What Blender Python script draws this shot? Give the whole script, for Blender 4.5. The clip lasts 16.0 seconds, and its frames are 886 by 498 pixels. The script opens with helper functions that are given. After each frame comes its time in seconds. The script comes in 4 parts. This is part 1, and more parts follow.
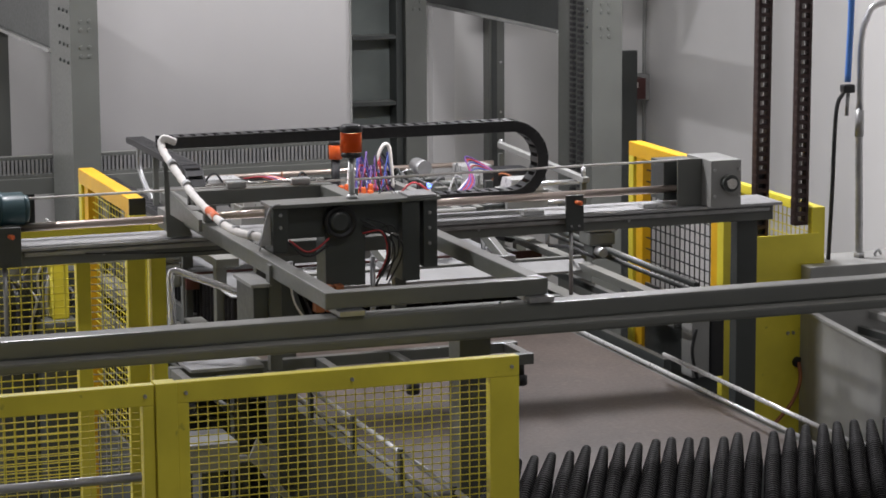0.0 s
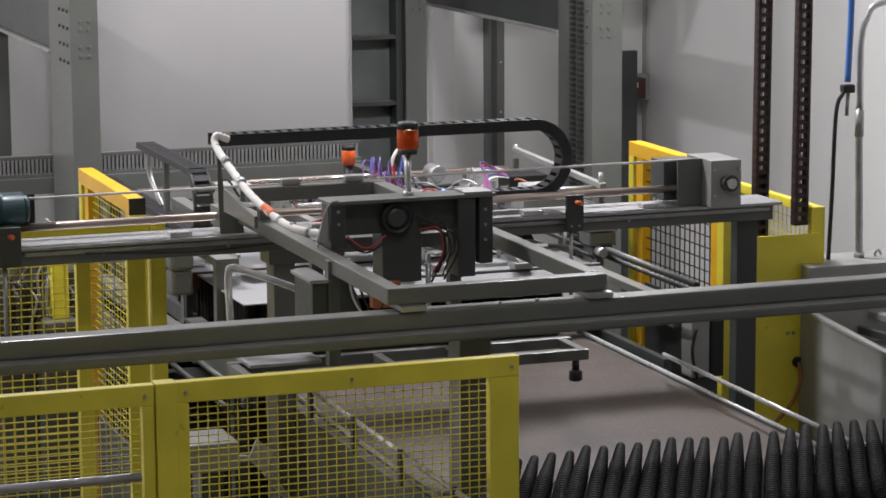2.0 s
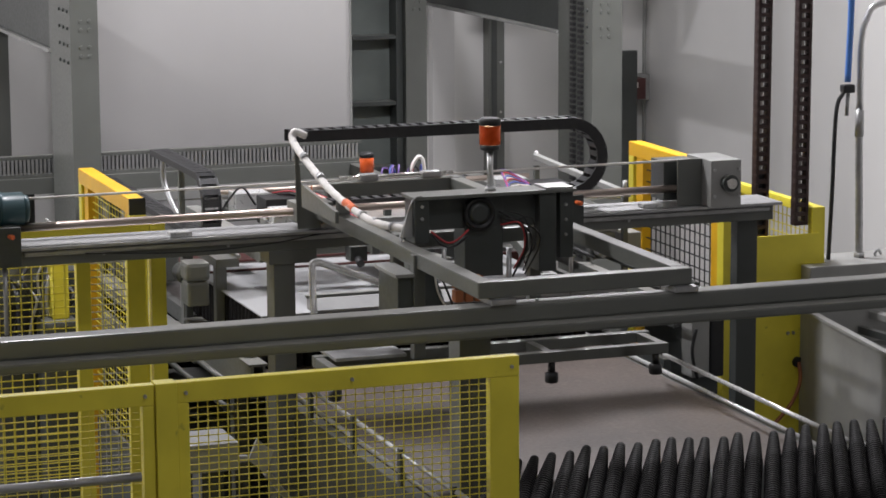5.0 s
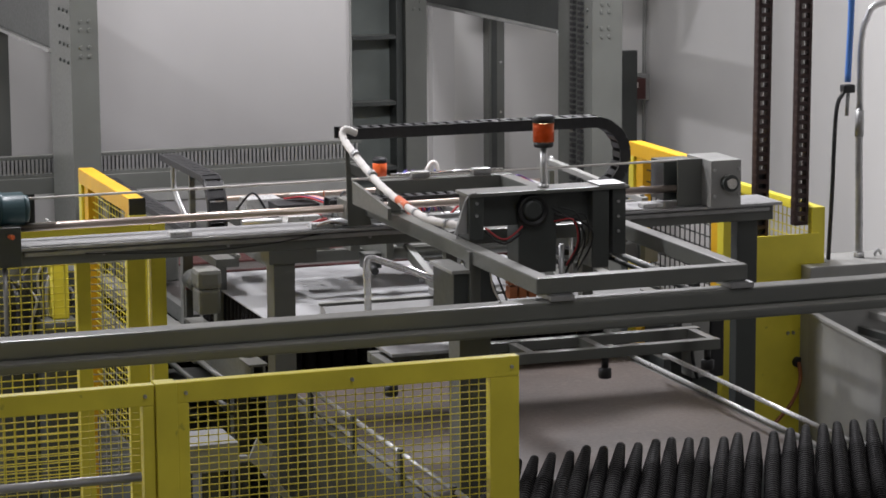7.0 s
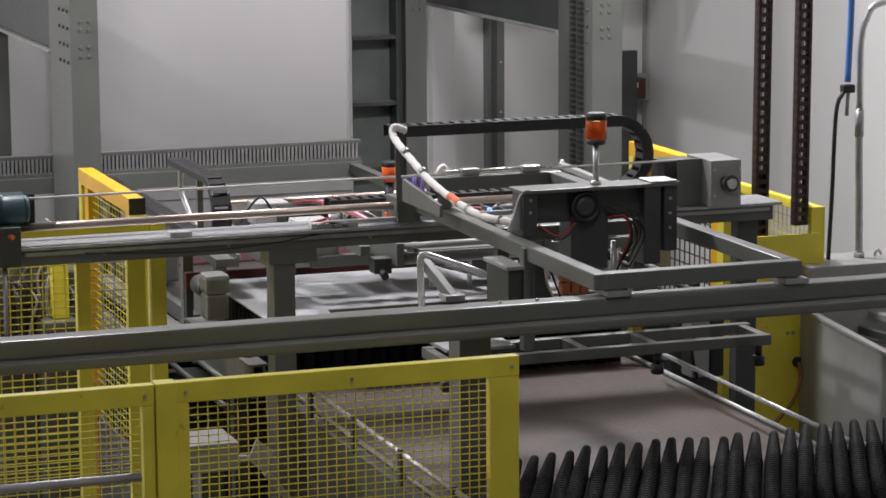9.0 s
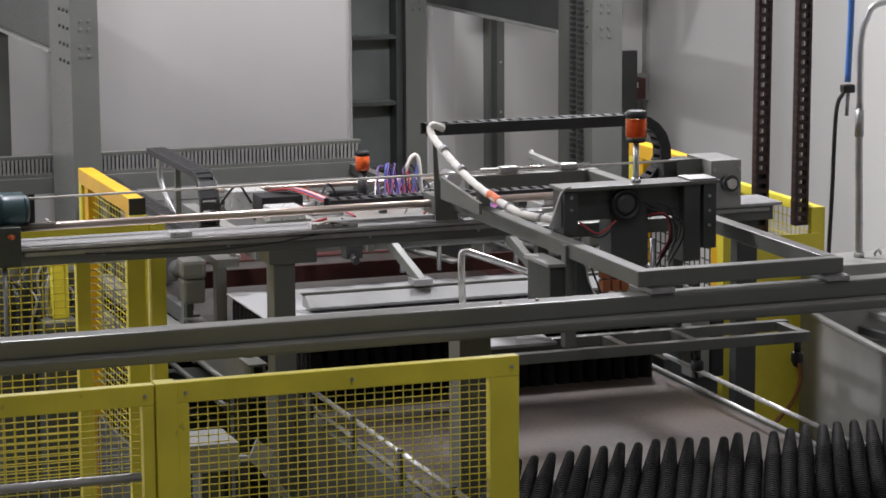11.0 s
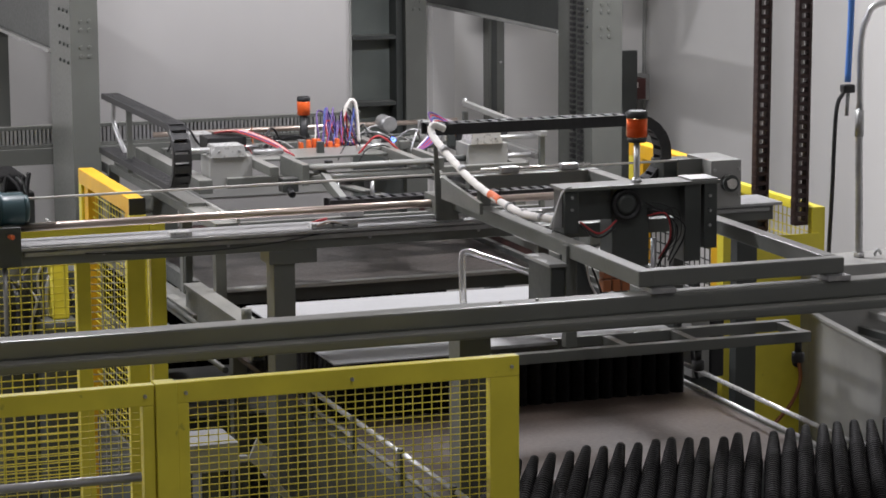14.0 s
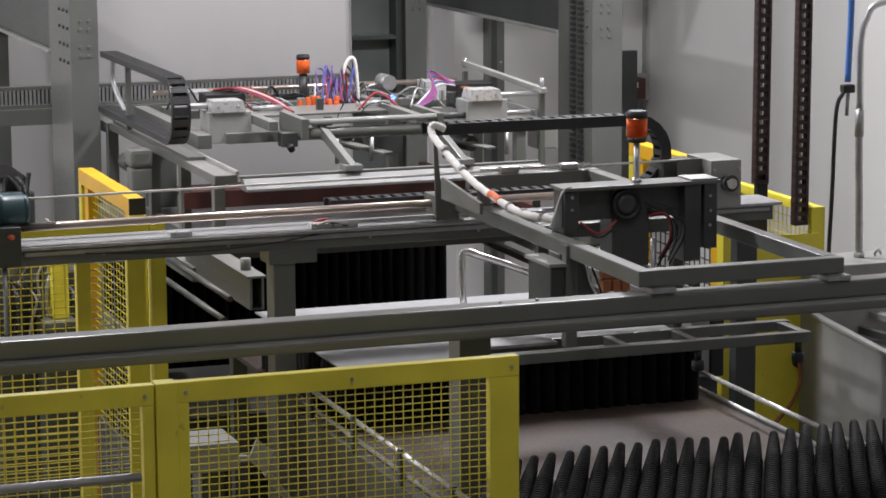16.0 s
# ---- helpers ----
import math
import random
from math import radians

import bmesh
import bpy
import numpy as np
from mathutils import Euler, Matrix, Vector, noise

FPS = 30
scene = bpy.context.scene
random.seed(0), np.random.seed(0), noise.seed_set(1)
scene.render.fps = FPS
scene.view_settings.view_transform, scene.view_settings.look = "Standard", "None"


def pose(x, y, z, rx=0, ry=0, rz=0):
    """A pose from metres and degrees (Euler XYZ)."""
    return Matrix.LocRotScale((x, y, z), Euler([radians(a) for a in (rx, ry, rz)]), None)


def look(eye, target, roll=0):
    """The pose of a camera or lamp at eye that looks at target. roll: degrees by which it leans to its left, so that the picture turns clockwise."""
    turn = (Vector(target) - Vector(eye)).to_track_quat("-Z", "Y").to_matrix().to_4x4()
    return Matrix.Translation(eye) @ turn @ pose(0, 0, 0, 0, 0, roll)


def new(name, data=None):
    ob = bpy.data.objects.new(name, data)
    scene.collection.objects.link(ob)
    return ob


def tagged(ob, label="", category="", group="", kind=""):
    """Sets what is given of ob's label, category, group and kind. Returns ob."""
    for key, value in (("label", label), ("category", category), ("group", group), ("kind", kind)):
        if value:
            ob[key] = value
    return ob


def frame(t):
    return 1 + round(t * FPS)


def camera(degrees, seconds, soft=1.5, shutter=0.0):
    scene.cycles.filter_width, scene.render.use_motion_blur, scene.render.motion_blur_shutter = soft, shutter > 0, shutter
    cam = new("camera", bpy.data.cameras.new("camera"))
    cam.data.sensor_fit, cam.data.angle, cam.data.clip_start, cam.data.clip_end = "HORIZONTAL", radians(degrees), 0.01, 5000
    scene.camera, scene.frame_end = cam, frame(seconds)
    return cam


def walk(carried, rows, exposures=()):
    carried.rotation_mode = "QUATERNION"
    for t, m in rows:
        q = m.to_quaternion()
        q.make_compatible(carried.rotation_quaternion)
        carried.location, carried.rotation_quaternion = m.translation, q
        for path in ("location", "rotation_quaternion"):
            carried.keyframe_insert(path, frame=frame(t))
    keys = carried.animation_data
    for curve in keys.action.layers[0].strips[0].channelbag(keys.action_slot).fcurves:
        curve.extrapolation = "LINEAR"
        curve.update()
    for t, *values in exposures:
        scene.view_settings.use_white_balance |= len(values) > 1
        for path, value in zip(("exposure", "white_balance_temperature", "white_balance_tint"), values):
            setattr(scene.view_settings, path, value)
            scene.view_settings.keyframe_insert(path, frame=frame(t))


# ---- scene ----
cam = camera(18.61, 16.0, soft=1.7, shutter=0.5)
# a tripod camera that stands still, turned 19.5 degrees off the machine's depth
_ahead = Vector((0.3294, 0.9293, -0.1669))
EYE = Vector((0, 0, 3.4))
CAM_POSE = look(EYE, EYE + _ahead, -0.33)
walk(cam, [(0, CAM_POSE), (16, CAM_POSE)], exposures=[(0, 0.0), (16, 0.0)])

# ---- light ----
world = bpy.data.worlds.new("hall_air")
scene.world = world
world.use_nodes = True
world.node_tree.nodes["Background"].inputs[0].default_value = (0.9, 0.95, 1.0, 1)
world.node_tree.nodes["Background"].inputs[1].default_value = 0.05


def unseen_lamp(x, y, z, power, size=0.5):
    light = bpy.data.lights.new("unseen_lamp", "AREA")
    light.shape, light.size, light.energy = "DISK", size, power
    light.color = (0.99, 0.972, 1.025)
    ob = new("unseen_lamp", light)
    ob.matrix_world = pose(x, y, z)
    return ob


# out of view: lift and far left lamps placed by shadows, others added as fill
for lx, ly, lz, lp in ((4.6, 10.76, 4.2, 116), (2.1, 10.3, 4.2, 70), (-2.5, 12.0, 5.7, 340), (5.6, 12.9, 4.8, 22), (2.9, 5.0, 5.7, 38), (1.0, 2.0, 5.7, 30), (6.0, 7.5, 5.7, 10)):
    unseen_lamp(lx, ly, lz, lp)


# ---- materials ----
def mat(name, col, rough=0.5, metal=0.0, var=0.12, scale=6.0, bump=0.05, bscale=60.0, wear=None, wear_at=0.62, emit=0.0, top_light=0.0):
    """Paint, metal or board: a base colour that drifts at two scales, uneven gloss, fine relief, and worn flecks."""
    m = bpy.data.materials.new(name)
    m.use_nodes = True
    nt = m.node_tree
    b = nt.nodes["Principled BSDF"]
    tc = nt.nodes.new("ShaderNodeTexCoord")
    big = nt.nodes.new("ShaderNodeTexNoise")
    big.inputs["Scale"].default_value, big.inputs["Detail"].default_value = scale, 5
    fine = nt.nodes.new("ShaderNodeTexNoise")
    fine.inputs["Scale"].default_value, fine.inputs["Detail"].default_value = bscale, 4
    for n in (big, fine):
        nt.links.new(tc.outputs["Object"], n.inputs["Vector"])
    ramp = nt.nodes.new("ShaderNodeMapRange")
    ramp.inputs["From Min"].default_value, ramp.inputs["From Max"].default_value = 0.3, 0.7
    ramp.inputs["To Min"].default_value, ramp.inputs["To Max"].default_value = 1 - var, 1 + var
    nt.links.new(big.outputs["Fac"], ramp.inputs["Value"])
    mul = nt.nodes.new("ShaderNodeVectorMath")
    mul.operation = "SCALE"
    mul.inputs[0].default_value = col
    nt.links.new(ramp.outputs[0], mul.inputs["Scale"])
    out = mul.outputs[0]
    if wear:
        fleck = nt.nodes.new("ShaderNodeTexNoise")
        fleck.inputs["Scale"].default_value, fleck.inputs["Detail"].default_value = 22, 8
        nt.links.new(tc.outputs["Object"], fleck.inputs["Vector"])
        edge = nt.nodes.new("ShaderNodeMapRange")
        edge.inputs["From Min"].default_value, edge.inputs["From Max"].default_value = wear_at, wear_at + 0.08
        nt.links.new(fleck.outputs["Fac"], edge.inputs["Value"])
        mix = nt.nodes.new("ShaderNodeMix")
        mix.data_type = "RGBA"
        nt.links.new(edge.outputs[0], mix.inputs[0])
        nt.links.new(out, mix.inputs[6])
        mix.inputs[7].default_value = (*wear, 1)
        out = mix.outputs[2]
    if top_light:
        # upward faces tinted paler, unevenly, to put the overhead light into the colour
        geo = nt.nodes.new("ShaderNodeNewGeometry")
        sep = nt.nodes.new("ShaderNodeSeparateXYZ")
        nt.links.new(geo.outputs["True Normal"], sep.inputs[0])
        facing_up = nt.nodes.new("ShaderNodeMapRange")
        facing_up.inputs["From Min"].default_value, facing_up.inputs["From Max"].default_value = 0.6, 0.95
        nt.links.new(sep.outputs["Z"], facing_up.inputs["Value"])
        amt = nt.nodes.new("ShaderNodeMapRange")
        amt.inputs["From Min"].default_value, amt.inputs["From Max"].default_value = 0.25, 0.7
        amt.inputs["To Min"].default_value, amt.inputs["To Max"].default_value = top_light * 0.4, top_light
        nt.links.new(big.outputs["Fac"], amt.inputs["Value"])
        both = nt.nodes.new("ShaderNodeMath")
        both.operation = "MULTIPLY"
        nt.links.new(facing_up.outputs[0], both.inputs[0])
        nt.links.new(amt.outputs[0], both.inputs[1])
        top_mix = nt.nodes.new("ShaderNodeMix")
        top_mix.data_type = "RGBA"
        nt.links.new(both.outputs[0], top_mix.inputs[0])
        nt.links.new(out, top_mix.inputs[6])
        top_mix.inputs[7].default_value = (0.4, 0.39, 0.36, 1)
        out = top_mix.outputs[2]
    nt.links.new(out, b.inputs["Base Color"])
    rr = nt.nodes.new("ShaderNodeMapRange")
    rr.inputs["To Min"].default_value, rr.inputs["To Max"].default_value = max(0.02, rough - 0.12), min(1, rough + 0.12)
    nt.links.new(fine.outputs["Fac"], rr.inputs["Value"])
    nt.links.new(rr.outputs[0], b.inputs["Roughness"])
    b.inputs["Metallic"].default_value = metal
    if bump:
        bp = nt.nodes.new("ShaderNodeBump")
        bp.inputs["Strength"].default_value, bp.inputs["Distance"].default_value = bump, 0.004
        nt.links.new(fine.outputs["Fac"], bp.inputs["Height"])
        nt.links.new(bp.outputs[0], b.inputs["Normal"])
    if emit:
        b.inputs["Emission Color"].default_value = (*col, 1)
        b.inputs["Emission Strength"].default_value = emit
    return m


GREY = mat("grey_machine_paint", (0.125, 0.13, 0.118), 0.34, 0.0, 0.12, 3, bump=0.012, top_light=0.5)
DARK = mat("dark_grey_paint", (0.05, 0.055, 0.052), 0.36, bump=0.02, top_light=0.3)
GREYLT = mat("light_grey_paint", (0.3, 0.3, 0.285), 0.4)
STEEL = mat("bright_steel", (0.62, 0.6, 0.57), 0.25, 1.0, 0.1, 12)
ALU = mat("brushed_aluminium", (0.6, 0.6, 0.6), 0.38, 0.9, 0.1, 10)
ZINC = mat("zinc_plated_steel", (0.42, 0.42, 0.42), 0.4, 0.7, 0.15, 20)
YELLOW = mat("yellow_powder_coat", (0.72, 0.62, 0.055), 0.38, var=0.1, wear=(0.4, 0.36, 0.05), wear_at=0.7)
AMBER = mat("deep_yellow_paint", (0.75, 0.42, 0.015), 0.4, var=0.08)
WALL = mat("white_painted_wall", (0.71, 0.7, 0.68), 0.75, var=0.04, scale=1.5, bump=0.03)
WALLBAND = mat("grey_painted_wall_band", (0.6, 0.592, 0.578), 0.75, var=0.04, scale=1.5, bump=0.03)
SCREEN = mat("white_curtain", (0.66, 0.645, 0.635), 0.6, var=0.03, scale=1.2, bump=0.02, bscale=15)
CONCRETE = mat("grey_concrete", (0.25, 0.245, 0.235), 0.7, var=0.2, scale=2)
BROWN = mat("brown_hardboard", (0.074, 0.055, 0.044), 0.5, var=0.28, scale=3.0, wear=(0.09, 0.069, 0.055), wear_at=0.58)
BELT = mat("worn_brown_conveyor_table", (0.055, 0.048, 0.044), 0.35, var=0.2, scale=4)
RED = mat("dull_red_paint", (0.075, 0.022, 0.019), 0.55, var=0.3)
BRIGHT = mat("bright_machined_aluminium", (0.6, 0.6, 0.59), 0.3, 0.35, 0.06, 12)
DULLALU = mat("dull_oxidised_aluminium", (0.27, 0.27, 0.265), 0.7, 0.0, 0.12, 8)
RUST = mat("dull_orange_cable", (0.3, 0.1, 0.035), 0.5)
BLACK = mat("black_plastic", (0.016, 0.016, 0.017), 0.5, var=0.2, scale=30)
POT = mat("black_pot_plastic", (0.0055, 0.0048, 0.005), 0.62, var=0.25, scale=40)
POT.node_tree.nodes["Principled BSDF"].inputs["Specular IOR Level"].default_value = 0.12
CHAINM = mat("black_cable_chain_plastic", (0.022, 0.022, 0.023), 0.45, var=0.2, scale=30)
CHAINR = mat("dark_brown_roller_chain", (0.05, 0.03, 0.028), 0.5, 0.3, 0.2, 30)
SHEETM = mat("white_plastic_sheet", (0.34, 0.342, 0.345), 0.6, var=0.03, scale=3)
ORANGE = mat("orange_beacon_plastic", (0.85, 0.14, 0.03), 0.3, var=0.06)
LENS = mat("clear_orange_lens", (1.0, 0.66, 0.45), 0.12, bump=0, var=0.02)
LENS.node_tree.nodes["Principled BSDF"].inputs["Transmission Weight"].default_value = 1.0
LENS.node_tree.nodes["Principled BSDF"].inputs["IOR"].default_value = 1.02
BULB = mat("glowing_flash_tube", (1.0, 0.8, 0.6), 0.4, bump=0, emit=12.0)
ORANGEC = mat("orange_connector_plastic", (0.8, 0.16, 0.04), 0.4)
WHITEP = mat("white_sleeve", (0.75, 0.72, 0.68), 0.55, var=0.08, scale=40)
REDCAB = mat("red_cable", (0.4, 0.035, 0.04), 0.45)
BLUECAB = mat("blue_cable", (0.06, 0.09, 0.34), 0.45)
PURPLE = mat("purple_hose", (0.14, 0.08, 0.26), 0.45)
BLUEH = mat("blue_air_hose", (0.08, 0.22, 0.6), 0.4)
TEAL = mat("dark_teal_motor_paint", (0.03, 0.075, 0.085), 0.35)
CLEAR = mat("clear_plastic_tube", (0.8, 0.8, 0.8), 0.12, bump=0)
CLEAR.node_tree.nodes["Principled BSDF"].inputs["Transmission Weight"].default_value = 0.75
CLEAR.node_tree.nodes["Principled BSDF"].inputs["IOR"].default_value = 1.25
COPPER = mat("oily_steel_shaft", (0.62, 0.52, 0.46), 0.36, 1.0, 0.08, 4, bump=0)
RACKG = mat("dark_green_grey_rack", (0.125, 0.142, 0.132), 0.45)
LED = mat("blue_indicator", (0.1, 0.2, 1.0), 0.3, emit=6.0)


# ---- building helpers ----
def thing(name, label, category, group="", kind="", at=(0, 0, 0)):
    ob = new(name)
    ob.location = at
    ob.empty_display_size = 0.05
    return tagged(ob, label, category, group, kind)


def part(name, bm, material, parent=None, label=""):
    me = bpy.data.meshes.new(name)
    bm.to_mesh(me)
    bm.free()
    me.materials.append(material)
    ob = new(name, me)
    if parent:
        ob.parent = parent
    if label:
        tagged(ob, label)
    return ob


def single(name, bm, material, label, category, group="", kind=""):
    return tagged(part(name, bm, material), label, category, group, kind)


def add_box(bm, a, b, bevel=0.003):
    lo = [min(p, q) for p, q in zip(a, b)]
    hi = [max(p, q) for p, q in zip(a, b)]
    r = bmesh.ops.create_cube(bm, size=1)
    bmesh.ops.transform(bm, verts=r["verts"], matrix=Matrix.Translation([(p + q) / 2 for p, q in zip(lo, hi)]) @ Matrix.Diagonal((*[q - p for p, q in zip(lo, hi)], 1)))
    bevel = min(bevel, 0.3 * min(q - p for p, q in zip(lo, hi)))
    if bevel > 0.0004:
        es = list({e for v in r["verts"] for e in v.link_edges})
        bmesh.ops.bevel(bm, geom=es, offset=bevel, segments=2, affect="EDGES", profile=0.6)
    return bm


def box(a, b, bevel=0.003):
    return add_box(bmesh.new(), a, b, bevel)


def frame_of(p, q):
    d = (Vector(q) - Vector(p))
    m = d.to_track_quat("Z", "Y").to_matrix().to_4x4()
    m.translation = (Vector(p) + Vector(q)) / 2
    return m, d.length


def add_cyl(bm, p, q, r, r2=None, n=20, smooth=True, bevel=0.0):
    m, length = frame_of(p, q)
    c = bmesh.ops.create_cone(bm, cap_ends=True, segments=n, radius1=r, radius2=r if r2 is None else r2, depth=length, matrix=m)
    for v in c["verts"]:
        for f in v.link_faces:
            f.smooth = len(f.verts) == 4
    return bm


def cyl(p, q, r, r2=None, n=20):
    return add_cyl(bmesh.new(), p, q, r, r2, n)


def add_bar(bm, p, q, w, h, bevel=0.003):
    """A rectangular bar from p to q, w wide across and h high."""
    p, q = Vector(p), Vector(q)
    d = (q - p).normalized()
    side = d.cross(Vector((0, 0, 1)))
    side = side.normalized() if side.length > 0.01 else Vector((1, 0, 0))
    up = side.cross(d).normalized()
    r = bmesh.ops.create_cube(bm, size=1)
    m = Matrix((side * w, d * (q - p).length, up * h)).transposed().to_4x4()
    m.translation = (p + q) / 2
    bmesh.ops.transform(bm, verts=r["verts"], matrix=m)
    bevel = min(bevel, 0.3 * min(w, h))
    if bevel > 0.0004:
        bmesh.ops.bevel(bm, geom=list({e for v in r["verts"] for e in v.link_edges}), offset=bevel, segments=2, affect="EDGES", profile=0.6)
    return bm


def bar(p, q, w, h, bevel=0.003):
    return add_bar(bmesh.new(), p, q, w, h, bevel)


def smooth_path(points, n=8):
    """A soft curve through a few points."""
    P = [Vector(p) for p in points]
    P = [P[0] * 2 - P[1]] + P + [P[-1] * 2 - P[-2]]
    out = []
    for i in range(1, len(P) - 2):
        a, b, c, d = P[i - 1:i + 3]
        for k in range(n):
            t = k / n
            out.append(0.5 * ((2 * b) + (c - a) * t + (2 * a - 5 * b + 4 * c - d) * t * t + (3 * b - a - 3 * c + d) * t ** 3))
    return out + [P[-2]]


def add_hose(bm, points, r, n=8, seg=8, ripple=0.0):
    path = smooth_path(points, n)
    rings, up = [], Vector((0.13, 0.2, 1)).normalized()
    for i, p in enumerate(path):
        d = (path[min(i + 1, len(path) - 1)] - path[max(i - 1, 0)]).normalized()
        s = d.cross(up)
        s = s.normalized() if s.length > 0.05 else d.cross(Vector((1, 0, 0))).normalized()
        u = s.cross(d)
        rr = r * (1 + (ripple if i % 2 else -ripple))
        rings.append([bm.verts.new(p + (s * math.cos(a) + u * math.sin(a)) * rr) for a in [2 * math.pi * k / seg for k in range(seg)]])
    for a, b in zip(rings, rings[1:]):
        for k in range(seg):
            bm.faces.new((a[k], a[(k + 1) % seg], b[(k + 1) % seg], b[k])).smooth = True
    bm.faces.new(rings[0][::-1])
    bm.faces.new(rings[-1])
    return bm


def hose(points, r, n=8, seg=8, ripple=0.0):
    return add_hose(bmesh.new(), points, r, n, seg, ripple)


def bolts(parent, spots, axis, r=0.008, material=None):
    """Hexagon bolt heads, each its own piece on one shared mesh."""
    bm = bmesh.new()
    add_cyl(bm, (0, 0, 0), tuple(Vector(axis) * 0.007), r, r * 0.85, n=6)
    first = None
    for s in spots:
        if first is None:
            first = part("bolt", bm, material or ZINC, parent)
            first.location = s
        else:
            o = first.copy()
            scene.collection.objects.link(o)
            o.location = s


def plate(points, thick, axis):
    """A flat plate with the given outline, pushed out along axis."""
    bm = bmesh.new()
    f = bm.faces.new([bm.verts.new(p) for p in points])
    r = bmesh.ops.extrude_face_region(bm, geom=[f])
    bmesh.ops.translate(bm, verts=[v for v in r["geom"] if isinstance(v, bmesh.types.BMVert)], vec=Vector(axis) * thick)
    bmesh.ops.recalc_face_normals(bm, faces=bm.faces)
    return bm


def lathe(profile, n=20):
    """A turned shape from (radius, height) pairs."""
    bm = bmesh.new()
    rings = []
    for r, z in profile:
        rings.append([bm.verts.new((r * math.cos(2 * math.pi * k / n), r * math.sin(2 * math.pi * k / n), z)) for k in range(n)])
    for a, b in zip(rings, rings[1:]):
        for k in range(n):
            bm.faces.new((a[k], a[(k + 1) % n], b[(k + 1) % n], b[k])).smooth = True
    bm.faces.new(rings[0][::-1])
    bm.faces.new(rings[-1])
    return bm


# ---- the hall ----
single("floor", box((-6, -4, -0.1), (6.7, 15.2, 0), 0), CONCRETE, "grey sealed concrete hall floor", "floor", kind="structure")
single("wall_back", box((-6, 15.2, 0), (6.9, 15.4, 6.2), 0), WALL, "white painted hall wall behind the lift", "wall", kind="structure")
single("wall_side", box((6.7, -4, 0), (6.9, 15.2, 6.2), 0), WALL, "white painted side wall of the hall", "wall", kind="structure")
single("wall_left", box((-6.2, -4, 0), (-6, 15.4, 6.2), 0), WALL, "white painted hall wall", "wall", kind="structure")
single("wall_front", box((-6, -4.2, 0), (6.9, -4, 6.2), 0), WALL, "white painted hall wall", "wall", kind="structure")
single("ceiling", box((-6.2, -4.2, 6.2), (6.9, 15.4, 6.4), 0), WALLBAND, "pale grey hall ceiling", "ceiling", kind="structure")

# ---- rails of the gantry ----
def front_rail():
    t = thing("front_gantry_rail", "long grey painted steel gantry rail on posts", "rail")
    part("upper_beam", box((0.6, 7.46, 1.82), (5.4, 7.54, 1.876), 0.009), GREY, t)
    part("lower_beam", box((0.6, 7.405, 1.789), (5.4, 7.555, 1.8195), 0.008), GREY, t)
    part("post", box((2.735, 7.57, 0), (2.837, 7.67, 1.788)), GREY, t)
    part("foot_plate", box((2.69, 7.52, 0), (2.88, 7.72, 0.012)), GREY, t)
    bolts(t, [(x, 7.5, 1.876) for x in (2.84, 2.96)], (0, 0, 1), 0.006)
    return t


def middle_beam():
    t = thing("middle_gantry_beam", "grey steel gantry beam with bright linear shaft", "gantry beam")
    part("beam", box((1.2, 9.2, 1.78), (4.6, 9.32, 1.84)), GREY, t)
    part("top_flange", box((1.2, 9.16, 1.8402), (4.62, 9.37, 1.852), 0.002), ZINC, t)
    part("shaft", cyl((1.7, 9.22, 1.915), (4.2, 9.22, 1.918), 0.0145), COPPER, t, "oily bright steel guide shaft")
    part("shaft", cyl((1.7, 9.33, 1.9), (4.2, 9.33, 1.9), 0.01), STEEL, t)
    for x in (2.28, 2.8, 3.62, 4.1):
        part("shaft_support", box((x - 0.04, 9.2, 1.852), (x + 0.04, 9.25, 1.868)), BRIGHT, t)
    # strip added for the bright lamp reflection along the beam's edge
    part("glint_strip", box((1.72, 9.188, 1.815), (4.58, 9.1995, 1.832), 0.003), ZINC, t)
    part("sagging_cable", hose([(1.93, 9.18, 1.818), (2.15, 9.175, 1.805), (2.36, 9.175, 1.8), (2.6, 9.175, 1.812), (2.8, 9.18, 1.838)], 0.0025, seg=6), BLACK, t)
    part("wire_loop", hose([(2.78, 9.2, 1.86), (2.82, 9.19, 1.875), (2.87, 9.2, 1.865), (2.9, 9.2, 1.858)], 0.004, seg=6), COPPER, t)
    part("wire_loop", hose([(2.8, 9.22, 1.856), (2.84, 9.2, 1.868), (2.88, 9.18, 1.86), (2.93, 9.2, 1.856)], 0.003, seg=6), BLACK, t)
    part("cable_tip", hose([(2.77, 9.27, 1.858), (2.8, 9.26, 1.868), (2.835, 9.25, 1.878)], 0.006, seg=6), REDCAB, t, "red cable end")
    part("connector", box((2.84, 9.18, 1.8525), (2.93, 9.215, 1.866)), ZINC, t)
    part("post", box((2.62, 9.21, 0), (2.7, 9.31, 1.78)), GREY, t)
    part("gusset", box((2.6, 9.2, 1.73), (2.78, 9.32, 1.78)), GREY, t)
    part("post", box((4.475, 9.25, 0), (4.56, 9.31, 1.78)), DARK, t)
    part("end_plate", box((1.62, 9.14, 1.79), (1.7, 9.34, 1.93)), DARK, t)
    part("drive_belt", cyl((1.72, 9.24, 2.013), (4.24, 9.24, 2.022), 0.0045, n=8), WHITEP, t, "taut pale drive cable")
    bolts(t, [(x, 9.2, 1.81) for x in (2.0, 2.45, 2.98, 3.4, 4.0)], (0, -1, 0), 0.006)
    return t


front_rail()
middle_beam()


